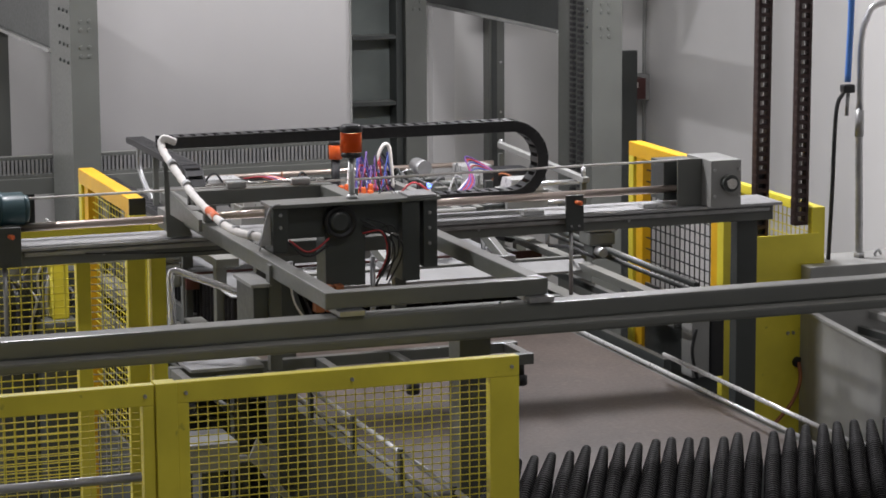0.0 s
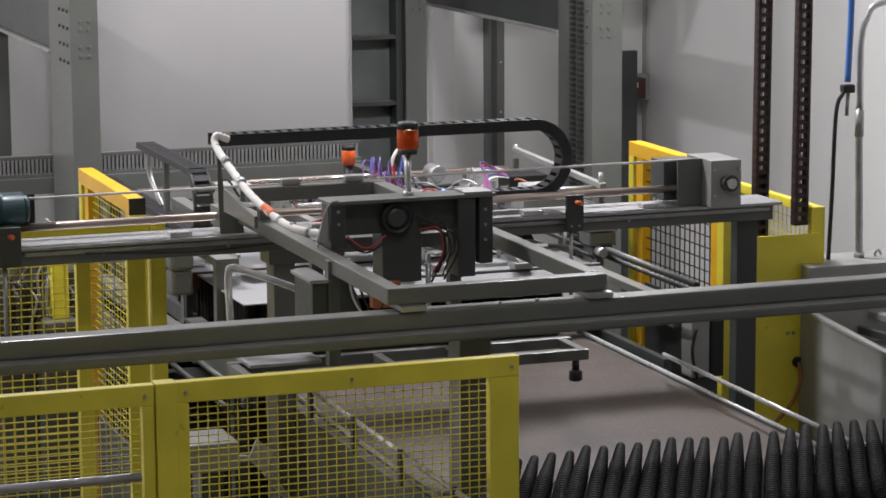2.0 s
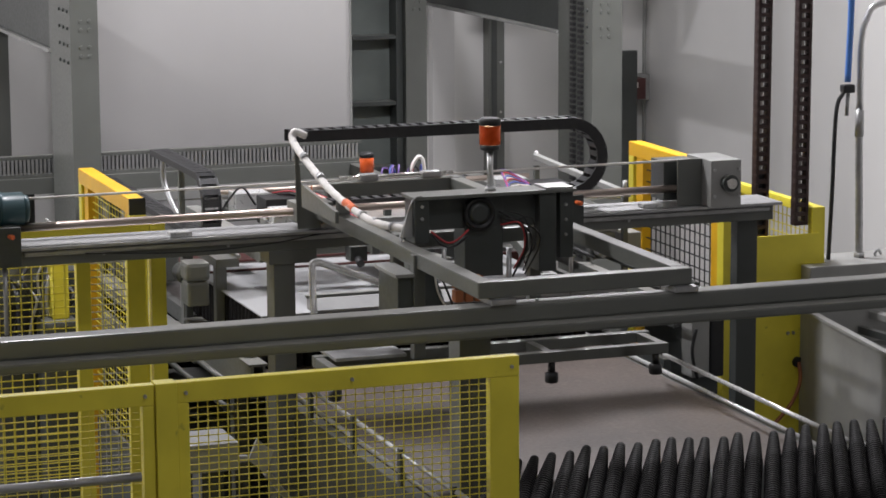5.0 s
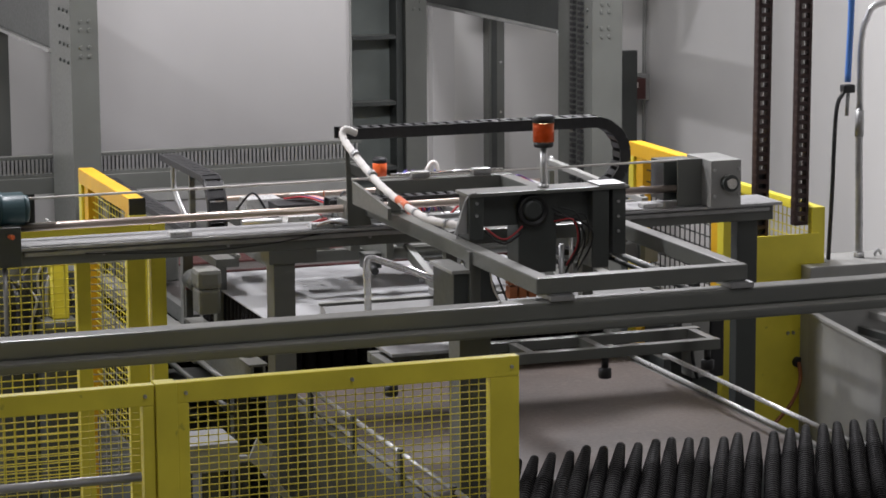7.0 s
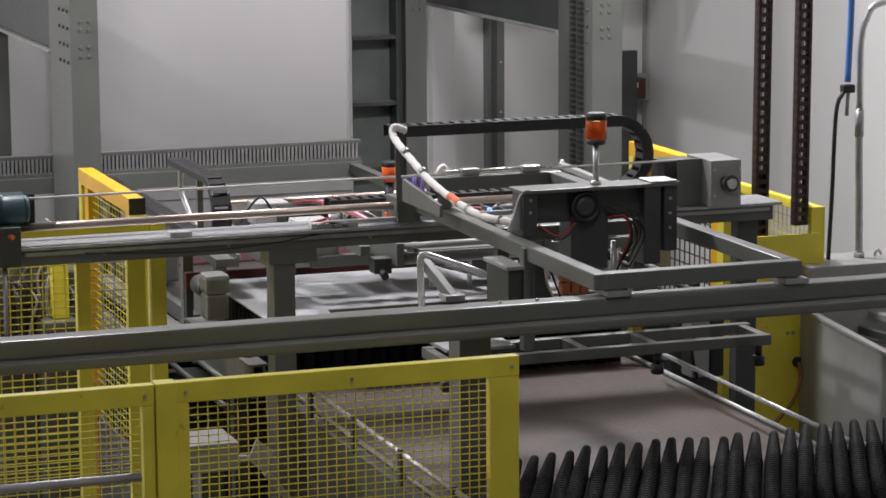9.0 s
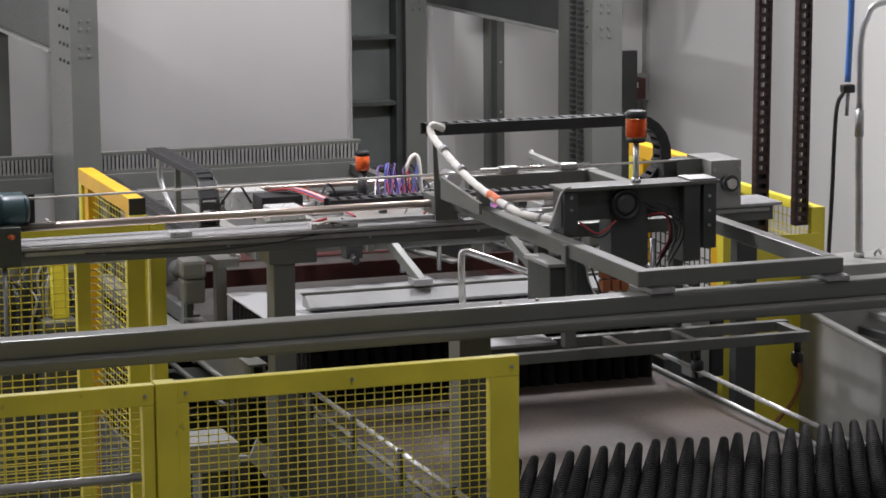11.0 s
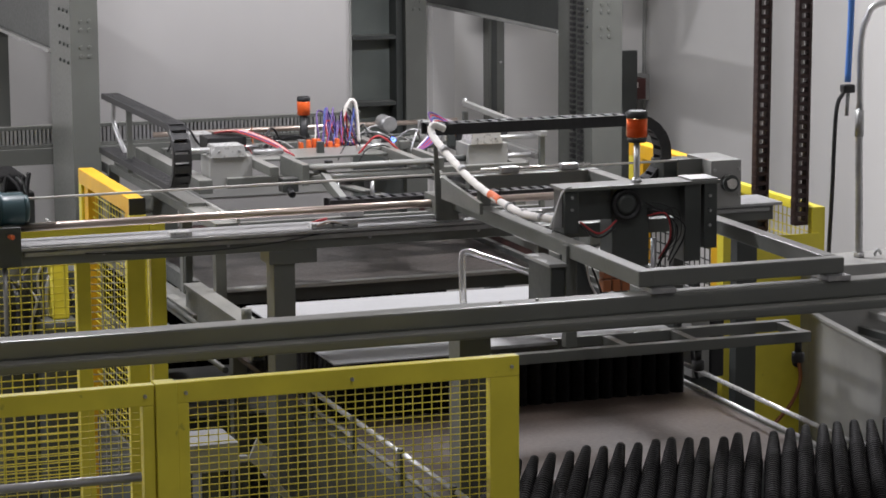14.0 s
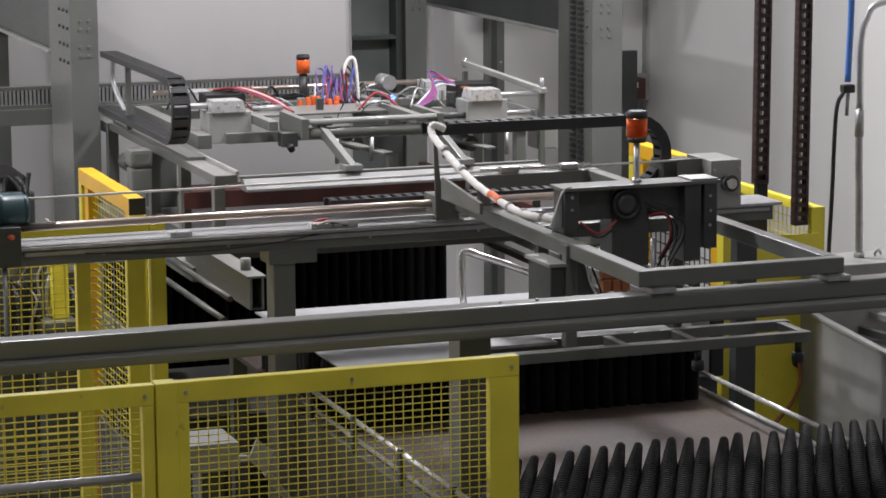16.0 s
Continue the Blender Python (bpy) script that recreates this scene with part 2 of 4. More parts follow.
def drive_box():
    t = thing("drive_end_box", "grey sheet steel pulley box on the gantry beam", "machine box")
    part("cover", box((4.3, 9.12, 1.852), (4.425, 9.34, 2.03)), GREYLT, t)
    part("side_plate", box((4.2, 9.2, 1.852), (4.3, 9.21, 2.03)), GREY, t)
    part("inner_box", box((4.16, 9.24, 1.87), (4.298, 9.36, 2.02)), DARK, t)
    part("bearing_housing", cyl((4.37, 9.12, 1.945), (4.37, 9.09, 1.945), 0.032), DARK, t)
    part("bearing_cap", cyl((4.37, 9.09, 1.945), (4.37, 9.08, 1.945), 0.02), STEEL, t)
    bolts(t, [(4.365 + dx, 9.12, 1.945 + dz) for dx in (-0.05, 0.05) for dz in (-0.05, 0.05)], (0, -1, 0), 0.007)


drive_box()


def drive_motor():
    t = thing("drive_motor", "dark teal electric motor on the beam's end", "motor")
    part("body", cyl((1.3, 9.24, 1.978), (1.725, 9.24, 1.978), 0.06, n=28), TEAL, t)
    part("end_bell", cyl((1.725, 9.24, 1.978), (1.745, 9.24, 1.978), 0.055, 0.045), TEAL, t)
    for k in range(7):
        part("cooling_fin", cyl((1.4 + 0.04 * k, 9.24, 1.978), (1.412 + 0.04 * k, 9.24, 1.978), 0.064, n=28), TEAL, t)
    part("mount", box((1.3, 9.2, 1.852), (1.7, 9.3, 1.93)), DARK, t)


drive_motor()


def sensor_bracket(x):
    t = thing("sensor_bracket", "dark steel bracket with an orange-tipped sensor", "sensor", group="sensors on the beam")
    part("plate", box((x - 0.035, 9.155, 1.79), (x + 0.035, 9.168, 1.925)), DARK, t)
    part("sensor_body", cyl((x, 9.15, 1.9), (x + 0.015, 9.128, 1.897), 0.008), ORANGEC, t, "orange sensor tip")
    part("rod", cyl((x - 0.01, 9.17, 1.55), (x - 0.01, 9.17, 1.79), 0.008), ZINC, t)
    bolts(t, [(x - 0.015, 9.155, 1.81), (x + 0.015, 9.155, 1.81)], (0, -1, 0), 0.005)


sensor_bracket(3.765)
sensor_bracket(1.655)


# ---- the gantry carriage, at its end place ----
def gantry_carriage():
    t = thing("gantry_carriage", "grey welded steel gantry carriage with black motor and beacon", "gantry carriage")
    part("front_tube", box((3.33, 7.475, 1.897), (3.99, 7.525, 1.948), 0.005), GREY, t)
    part("side_tube", box((3.285, 7.475, 1.897), (3.335, 9.3, 1.948), 0.005), GREY, t)
    part("side_tube", box((3.94, 7.53, 1.897), (3.99, 9.15, 1.948), 0.005), GREY, t)
    part("rear_tube", box((3.25, 8.88, 2.01), (3.75, 8.93, 2.06), 0.005), GREY, t)
    part("rear_side_tube", box((3.7, 8.32, 2.01), (3.75, 8.879, 2.058), 0.005), GREY, t)
    part("rear_post", box((3.29, 8.88, 1.949), (3.33, 8.92, 2.01)), GREY, t)
    for x in (3.37, 3.6):
        part("pillow_block", box((x, 8.885, 2.0605), (x + 0.07, 8.925, 2.085), 0.008), ZINC, t)
    part("spindle", cyl((3.3, 8.905, 2.075), (3.72, 8.905, 2.075), 0.006), STEEL, t)
    part("cross_tube", box((3.34, 8.42, 1.897), (3.935, 8.47, 1.946), 0.005), GREY, t)
    for x in (3.36, 3.96):
        part("roller_bracket", box((x - 0.04, 7.45, 1.878), (x + 0.04, 7.56, 1.895), 0.002), ZINC, t)
        part("roller", cyl((x - 0.03, 7.5, 1.88), (x + 0.03, 7.5, 1.88), 0.012), BLACK, t)
    # the tall dark bridge
    part("bridge_plate", box((3.34, 8.24, 1.985), (3.89, 8.262, 2.092)), DARK, t)
    part("bridge_top", box((3.325, 8.19, 2.0925), (3.9, 8.31, 2.104), 0.002), GREY, t)
    part("bridge_cap", box((3.79, 8.195, 2.1045), (3.89, 8.3, 2.111), 0.002), ZINC, t)
    part("bridge_leg", box((3.335, 8.2, 1.948), (3.385, 8.3, 2.092)), DARK, t)
    part("bridge_leg", box((3.77, 8.2, 1.83), (3.83, 8.3, 2.092)), DARK, t)
    part("bridge_leg", box((3.845, 8.205, 1.87), (3.893, 8.295, 2.092)), DARK, t)
    part("gusset_plate", plate([(3.333, 8.22, 2.09), (3.333, 8.22, 1.97), (3.29, 8.22, 1.97)], 0.008, (0, 1, 0)), ZINC, t)
    part("central_column", box((3.52, 8.235, 1.82), (3.655, 8.34, 2.09)), DARK, t)
    part("reel_housing", lathe([(0.048, 0), (0.054, 0.006), (0.054, 0.026), (0.044, 0.03), (0.04, 0.018)], 28), BLACK, t).matrix_local = pose(3.565, 8.236, 2.035, 90, 0, 0)
    part("hub", lathe([(0.036, 0), (0.036, 0.008), (0.024, 0.012)], 24), DARK, t).matrix_local = pose(3.565, 8.222, 2.035, 90, 0, 0)
    bolts(t, [(3.865, 8.205, z) for z in (1.95, 2.0, 2.05)] + [(3.36, 8.2, 2.03), (3.36, 8.2, 2.07)], (0, -1, 0), 0.006)
    part("guard_wire", hose([(3.29, 8.2, 1.96), (3.31, 8.19, 2.06), (3.33, 8.19, 2.1), (3.36, 8.2, 2.106)], 0.003, seg=6), ZINC, t)
    # beacon
    part("beacon_pole", cyl((3.615, 8.25, 2.104), (3.615, 8.25, 2.24), 0.0105), ALU, t)
    part("pole_foot", cyl((3.615, 8.25, 2.104), (3.615, 8.25, 2.118), 0.02, 0.014), ALU, t)
    part("beacon_base", lathe([(0.028, 0), (0.033, 0.004), (0.033, 0.018)], 24), BLACK, t).matrix_local = pose(3.615, 8.25, 2.238)
    part("beacon_lens", lathe([(0.034, 0), (0.036, 0.003), (0.036, 0.06), (0.034, 0.064)], 24), LENS, t, "orange signal beacon lens").matrix_local = pose(3.615, 8.25, 2.256)
    part("flash_tube", cyl((3.615, 8.25, 2.268), (3.615, 8.25, 2.308), 0.026), BULB, t, "glowing flash tube")
    part("beacon_cap", lathe([(0.036, 0), (0.036, 0.018), (0.029, 0.024)], 24), BLACK, t).matrix_local = pose(3.615, 8.25, 2.3205)
    # posts down to the gripper
    for x, y in ((3.275, 8.04), (3.36, 8.5), (3.78, 8.31)):
        part("hanger_post", box((x, y, 1.6), (x + 0.04, y + 0.04, 1.94)), GREY, t)
    part("valve_box", box((3.225, 8.05, 1.66), (3.275, 8.25, 1.87)), DARK, t)
    part("valve_lid", box((3.215, 8.04, 1.87), (3.285, 8.26, 1.882), 0.002), GREYLT, t)
    part("side_plate", plate([(3.3, 8.15, 1.9), (3.37, 8.15, 1.9), (3.43, 8.15, 1.73), (3.3, 8.15, 1.73)], 0.01, (0, 1, 0)), DARK, t)
    for k in range(3):
        for j in range(2):
            part("relay", box((3.475 + 0.034 * k, 8.2, 1.745 + 0.045 * j), (3.503 + 0.034 * k, 8.24, 1.785 + 0.045 * j)), RUST, t, "dull orange relay block")
    for x in (3.42, 3.7):
        part("tie_rod", cyl((x, 8.3, 1.62), (x, 8.3, 1.9), 0.009), ZINC, t)
    # gripper frame under the carriage
    g = part("gripper_front_bar", box((2.99, 8.0, 1.565), (4.15, 8.035, 1.6)), GREY, t)
    part("gripper_rear_bar", box((2.99, 8.2, 1.565), (4.17, 8.235, 1.6)), GREY, t)
    for x in (2.99, 3.47, 3.72, 4.12):
        part("gripper_cross_bar", box((x, 8.036, 1.567), (x + 0.03, 8.199, 1.598)), GREY, t)
    for x in (3.0, 3.74, 4.11):
        part("gripper_foot_stem", cyl((x, 8.017, 1.53), (x, 8.017, 1.565), 0.012), BLACK, t)
        part("gripper_foot", lathe([(0.018, 0), (0.022, 0.004), (0.022, 0.032), (0.014, 0.036)], 16), BLACK, t).matrix_local = pose(x, 8.017, 1.495)
    part("mount_plate", box((3.03, 8.1, 1.6005), (3.27, 8.34, 1.612), 0.002), ZINC, t)
    # cable carrier mount, white sleeved bundle, cables
    part("mast_plate", plate([(3.222, 9.16, 1.86), (3.31, 9.16, 1.86), (3.29, 9.16, 1.97), (3.238, 9.16, 2.01), (3.224, 9.16, 2.18), (3.213, 9.16, 2.18), (3.218, 9.16, 1.97)], 0.006, (0, 1, 0)), GREY, t)
    part("slide_block", box((3.22, 9.17, 1.88), (3.36, 9.29, 1.95)), GREY, t)
    part("arm_plate", plate([(3.22, 9.1, 2.03), (3.22, 8.7, 1.99), (3.22, 8.7, 1.95), (3.22, 9.1, 1.95)], 0.012, (1, 0, 0)), GREY, t)
    sleeve = part("wrapped_cable", hose([(3.27, 9.2, 2.19), (3.225, 9.2, 2.205), (3.215, 9.17, 2.17), (3.23, 9.0, 2.1), (3.24, 8.8, 2.045), (3.25, 8.5, 2.005), (3.27, 8.35, 1.995), (3.33, 8.25, 1.99)], 0.0135, ripple=0.07), WHITEP, t, "white spiral-wrapped cable bundle")
    part("orange_sleeve", hose([(3.2445, 8.66, 2.0265), (3.2465, 8.62, 2.0205), (3.248, 8.57, 2.0135)], 0.015), ORANGEC, sleeve, "orange tape")
    for k, (a, b) in enumerate((((3.223, 9.08, 2.135), (3.226, 9.06, 2.127)), ((3.236, 8.93, 2.082), (3.238, 8.91, 2.075)), ((3.25, 8.5, 2.006), (3.252, 8.485, 2.005)), ((3.262, 8.4, 1.999), (3.266, 8.385, 1.998)), ((3.29, 8.31, 1.993), (3.296, 8.3, 1.993)))):
        part("cable_tie", cyl(a, b, 0.0155, n=12), ZINC, sleeve)
    rng = random.Random(12)
    for k in range(7):
        m = (BLACK, BLACK, REDCAB, BLACK, BLACK)[k % 5]
        x0, x1 = 3.63 + rng.uniform(0, 0.03), 3.68 + rng.uniform(0, 0.08)
        part("cable", hose([(x0, 8.22, 2.0 + rng.uniform(-0.02, 0.04)), (x1 - 0.01, 8.19, 1.99 + rng.uniform(-0.02, 0.03)), (x1 + 0.01, 8.2, 1.92), (x1 - rng.uniform(0.0, 0.05), 8.25, 1.84 + rng.uniform(-0.03, 0.02))], rng.choice((0.002, 0.003, 0.004)), seg=6), m, t)
    for pts, m in (([(3.385, 8.19, 1.99), (3.43, 8.16, 1.955), (3.47, 8.17, 1.96), (3.52, 8.2, 1.985)], REDCAB), ([(3.385, 8.19, 1.98), (3.42, 8.16, 1.945), (3.46, 8.17, 1.94), (3.52, 8.21, 1.96)], BLACK),
                   ([(3.36, 8.1, 1.93), (3.4, 8.1, 1.83), (3.44, 8.12, 1.74), (3.45, 8.14, 1.68)], BLACK), ([(3.33, 8.0, 1.9), (3.35, 8.02, 1.82), (3.4, 8.06, 1.75), (3.43, 8.1, 1.72)], WHITEP)):
        part("cable", hose(pts, 0.0036, seg=6), m, t)
    part("clear_tube", hose([(3.05, 8.4, 1.68), (3.045, 8.4, 1.85), (3.06, 8.4, 1.875), (3.09, 8.38, 1.868), (3.2, 8.3, 1.83), (3.3, 8.24, 1.79)], 0.0125, seg=10), CLEAR, t, "bent clear plastic tube")
    return t


GANTRY = gantry_carriage()


def added_beacon_shade(parent):
    """Added turning drum that hides the ever-lit tube: its one open side faces +x."""
    bm = bmesh.new()
    n, gap, rings = 28, math.radians(75), []
    for k in range(n + 1):
        a = gap + (2 * math.pi - 2 * gap) * k / n
        c, w = math.cos(a), math.sin(a)
        rings.append([bm.verts.new((r * c, r * w, z)) for r, z in ((0.0335, 0.0), (0.0335, 0.062), (0.032, 0.062), (0.032, 0.0))])
    for a, b in zip(rings, rings[1:]):
        for i in range(4):
            bm.faces.new((a[i], b[i], b[(i + 1) % 4], a[(i + 1) % 4])).smooth = True
    bm.faces.new(rings[0])
    bm.faces.new(rings[-1][::-1])
    bmesh.ops.recalc_face_normals(bm, faces=bm.faces)
    return part("added_turning_shade", bm, ORANGE, parent, "added orange drum that turns to bare the ever-lit flash tube")


SHADE = added_beacon_shade(GANTRY)


# ---- fences ----
def mesh_panel(parent, p, q, z0, z1, dx=0.0285, dz=0.0198, r=0.0013, material=None):
    """Welded wire mesh between two uprights, one part of crossing wires."""
    p, q = Vector(p), Vector(q)
    length = (q - p).length
    d = (q - p) / length
    bm = bmesh.new()
    n = max(1, round(length / dx))
    for k in range(1, n):
        s = p + d * (length * k / n)
        add_bar(bm, (s.x, s.y, z0), (s.x, s.y, z1), 2 * r, 2 * r, 0)
    n = max(1, round((z1 - z0) / dz))
    for k in range(1, n):
        z = z0 + (z1 - z0) * k / n
        add_bar(bm, (p.x, p.y, z), (q.x, q.y, z), 2 * r, 2 * r, 0)
    return part("wire_mesh", bm, material or YELLOW, parent, "welded wire mesh")


def fence_panel(name, label, x0, x1, y, ztop, zbot=0.15, w=0.033, w2=0.033):
    t = thing(name, label, "safety fence", group="front safety fence")
    part("top_rail", box((x0, y - 0.018, ztop - 0.058), (x1, y + 0.018, ztop)), YELLOW, t)
    part("bottom_rail", box((x0, y - 0.018, zbot), (x1, y + 0.018, zbot + 0.05)), YELLOW, t)
    part("stile", box((x0, y - 0.0175, zbot + 0.05), (x0 + w, y + 0.0175, ztop - 0.058)), YELLOW, t)
    part("stile", box((x1 - w2, y - 0.0175, zbot + 0.05), (x1, y + 0.0175, ztop - 0.058)), YELLOW, t)
    mesh_panel(t, (x0 + w, y, 0), (x1 - w2, y, 0), zbot + 0.05, ztop - 0.058)
    n = max(2, round((x1 - x0) / 0.32))
    bolts(t, [(x0 + (x1 - x0) * (k + 0.05) / (n - 0.9), y - 0.018, ztop - 0.03) for k in range(n)], (0, -1, 0), 0.006)
    return t


fence_panel("safety_fence", "yellow powder-coated fence panel with square wire mesh", 1.709, 2.702, 7.0, 1.827, w2=0.088)
left_fence = fence_panel("safety_fence", "yellow powder-coated fence panel with square wire mesh", 0.55, 1.646, 7.0, 1.826)
single("fence_post", box((1.648, 6.972, 0), (1.7075, 7.03, 1.829)), YELLOW, "yellow square steel fence post between two panels", "fence post", group="front safety fence")
part("tube", cyl((0.56, 6.965, 1.58), (1.6, 6.965, 1.579), 0.0125), ZINC, left_fence, "bright steel tube")


def side_guard(x, name, label, y0=9.7, y1=10.75, dark_mesh=False):
    t = thing(name, label, "safety guard", group="side guards")
    part("top_rail", box((x - 0.03, y0, 1.84), (x + 0.03, y1, 1.9)), AMBER, t)
    part("post", box((x - 0.03, y1 - 0.05, 0), (x + 0.03, y1, 1.839)), YELLOW, t)
    part("post", box((x - 0.03, y0 - 0.02, 0), (x + 0.03, y0 + 0.04, 1.839)), YELLOW, t)
    part("stile", box((x - 0.02, y1 - 0.13, 0.1), (x + 0.02, y1 - 0.06, 1.838)), AMBER, t)
    part("stile", box((x - 0.02, y0 + 0.05, 0.1), (x + 0.02, y0 + 0.12, 1.838)), AMBER, t)
    part("lower_panel", box((x - 0.006, y0 + 0.121, 0.1), (x + 0.006, y1 - 0.131, 1.3 if dark_mesh else 0.9), 0.001), DARK, t)
    mesh_panel(t, (x, y0 + 0.12, 0), (x, y1 - 0.13, 0), 1.3 if dark_mesh else 0.9, 1.838, 0.05, 0.05 if dark_mesh else 0.03, 0.0022 if dark_mesh else 0.0013, BLACK if dark_mesh else YELLOW)
    return t


lg = side_guard(2.27, "left_guard", "deep yellow guard frame with wire mesh beside the lift", 9.84)
part("end_cap", box((2.238, 9.832, 1.838), (2.302, 9.8395, 1.902), 0.002), BLACK, lg, "black end cap")
side_guard(4.68, "right_guard", "deep yellow guard frame with black wire mesh", 9.76, 10.7, True)


def corner_fence():
    t = thing("safety_fence", "yellow wire mesh fence panel beside the lift", "safety fence", group="rear fence")
    part("post", box((2.235, 9.48, 0), (2.29, 9.54, 1.862)), YELLOW, t)
    part("stile", box((2.148, 9.49, 0.1), (2.215, 9.53, 1.799)), YELLOW, t)
    part("stile", box((1.961, 9.49, 0.1), (2.013, 9.53, 1.799)), YELLOW, t)
    part("top_rail", box((1.0, 9.49, 1.8), (2.234, 9.53, 1.86)), YELLOW, t)
    mesh_panel(t, (1.0, 9.51, 0), (1.961, 9.51, 0), 0.9, 1.8, 0.04, 0.026, 0.0018)
    mesh_panel(t, (2.013, 9.51, 0), (2.148, 9.51, 0), 0.9, 1.8, 0.045, 0.026, 0.0018, ZINC)


corner_fence()


def guard_box():
    t = thing("chain_guard_box", "yellow sheet metal guard box around hanging chains", "guard box")
    part("front_panel", box((4.72, 9.83, 0), (5.13, 9.842, 1.6), 0.002), YELLOW, t)
    part("corner_post", box((5.1, 9.843, 0), (5.16, 9.88, 1.705)), YELLOW, t)
    part("side_rail", box((5.125, 9.88, 1.665), (5.16, 10.6, 1.705)), YELLOW, t)
    part("rear_post", box((5.12, 10.6, 0), (5.16, 10.64, 1.705)), YELLOW, t)
    part("side_panel", box((5.14, 9.88, 0), (5.15, 10.6, 1.3), 0.001), YELLOW, t)
    mesh_panel(t, (5.145, 9.88, 0), (5.145, 10.6, 0), 1.3, 1.665, 0.04, 0.04, 0.0018)
    bolts(t, [(4.99, 9.83, 1.19), (5.015, 9.83, 1.19)], (0, -1, 0), 0.008)
    part("grommet", cyl((5.034, 9.83, 1.066), (5.034, 9.81, 1.066), 0.022), BLACK, t)
    part("orange_cable", hose([(5.034, 9.81, 1.066), (5.019, 9.77, 0.996), (4.974, 9.76, 0.906), (4.884, 9.77, 0.806)], 0.008), RUST, t)


guard_box()


# ---- the bed and its side rails ----
def bed():
    t = thing("infeed_bed", "brown hardboard bed with bright guide rails", "conveyor bed")
    part("top", box((2.74, 6.6, 1.18), (4.15, 10.72, 1.2), 0.002), BROWN, t)
    part("side_frame", box((4.155, 6.6, 1.08), (4.2, 10.7, 1.195)), DARK, t)
    part("side_frame", box((2.69, 6.6, 1.08), (2.735, 9.6, 1.195)), DARK, t)
    part("skirt", box((2.7, 6.7, 0.25), (2.715, 9.6, 1.079), 0.001), DARK, t)
    part("skirt", box((4.17, 6.7, 0.25), (4.185, 10.7, 1.079), 0.001), DARK, t)
    part("guide_rail", cyl((4.175, 7.6, 1.207), (4.175, 10.6, 1.207), 0.0085), BRIGHT, t, "bright guide rail")
    part("guide_rail", cyl((4.122, 7.6, 1.3), (4.122, 9.14, 1.3), 0.0085), BRIGHT, t, "bright guide rail")
    part("rail_end_block", box((4.1, 7.58, 1.2), (4.15, 7.6, 1.31)), ALU, t)
    part("guide_rail", cyl((2.7, 7.2, 1.3), (2.7, 9.4, 1.3), 0.009), ZINC, t, "bright guide rail")
    part("guide_rail", cyl((2.71, 7.2, 1.23), (2.71, 9.4, 1.23), 0.008), GREYLT, t, "bright guide rail")
    for y in (7.5, 8.0, 8.5, 9.0):
        part("rail_post", box((2.685, y, 1.19), (2.7, y + 0.03, 1.32)), DARK, t)
    for y in (7.3, 8.9, 10.4):
        for x in (2.78, 4.05):
            part("leg", box((x, y, 0), (x + 0.06, y + 0.06, 1.178)), GREY, t)


bed()


# ---- stacks of nested pots ----
def pot_stack_mesh(h, r=0.0265, taper=0.1, tip=0.48):
    """Nested pots upside down: a ladder of rims that tapers to the last pot."""
    prof, step, z = [], 0.0078, 0.0
    top = h - taper
    while z < h - 0.012:
        f = 1 - (1 - tip) * max(0.0, (z - top) / taper)
        prof += [(r * f, z), (r * f, z + step * 0.45), (r * f * 0.89, z + step * 0.5), (r * f * 0.89, z + step * 0.98)]
        z += step
    prof += [(r * tip, h - 0.01), (r * tip * 0.95, h - 0.001), (r * tip * 0.8, h)]
    return lathe(prof, 12)


def lying_stack_mesh(length, r0=0.0125, r1=0.0275, taper=0.26):
    """A long nested stack of cone pots: its tip at the origin, the rims running back along -z."""
    prof, step, z = [], 0.021, 0.0
    prof += [(r0 * 0.75, 0.0), (r0 * 0.97, -0.003)]
    z = -0.012
    while z > -length:
        f = min(1.0, -z / taper)
        r = r0 + (r1 - r0) * f
        prof += [(r * 0.94, z), (r * 0.95, z - step * 0.6), (r * 1.02, z - step * 0.66), (r * 1.02, z - step * 0.95)]
        z -= step
    return lathe(prof[::-1], 14)


def pot_rows():
    rng = random.Random(4)
    meshes = []
    for k in range(3):
        me = bpy.data.meshes.new("nested_pots")
        bm = lying_stack_mesh(0.56 if k == 0 else 1.0, 0.0146 + 0.0004 * k)
        bm.to_mesh(me)
        bm.free()
        me.materials.append(POT)
        meshes.append(me)
    for k in range(24):
        x = 2.875 + 0.0585 * k
        dz = -0.012 if k < 3 else -0.006 if k < 4 else 0.008 if k > 17 else rng.uniform(-0.006, 0.006)
        ob = new("pot_roll", meshes[0 if k < 5 else 1 + k % 2])
        ob.matrix_basis = pose(x + rng.uniform(-0.002, 0.002), 7.6 + rng.uniform(-0.012, 0.012), 1.366 + dz) @ pose(0, 0, 0, 0, 0, -26.7 + rng.uniform(-0.8, 0.8)) @ pose(0, 0, 0, -90 + 4.5, 0, 0)
        tagged(ob, "long roll of nested black plastic cone pots lying on a tray", "nested pots", "rolls of nested pots on the tray")
    t = thing("pot_tray", "dark sloping steel tray under the pot rolls", "tray")
    part("board", plate([(2.6, 7.06, 1.276), (4.05, 7.06, 1.276), (4.3, 7.45, 1.31), (2.8, 7.45, 1.31)], 0.012, (0, 0, -1)), DARK, t)
    for x in (2.9, 3.9):
        part("leg", box((x, 7.2, 1.2), (x + 0.04, 7.24, 1.27)), DARK, t)


pot_rows()


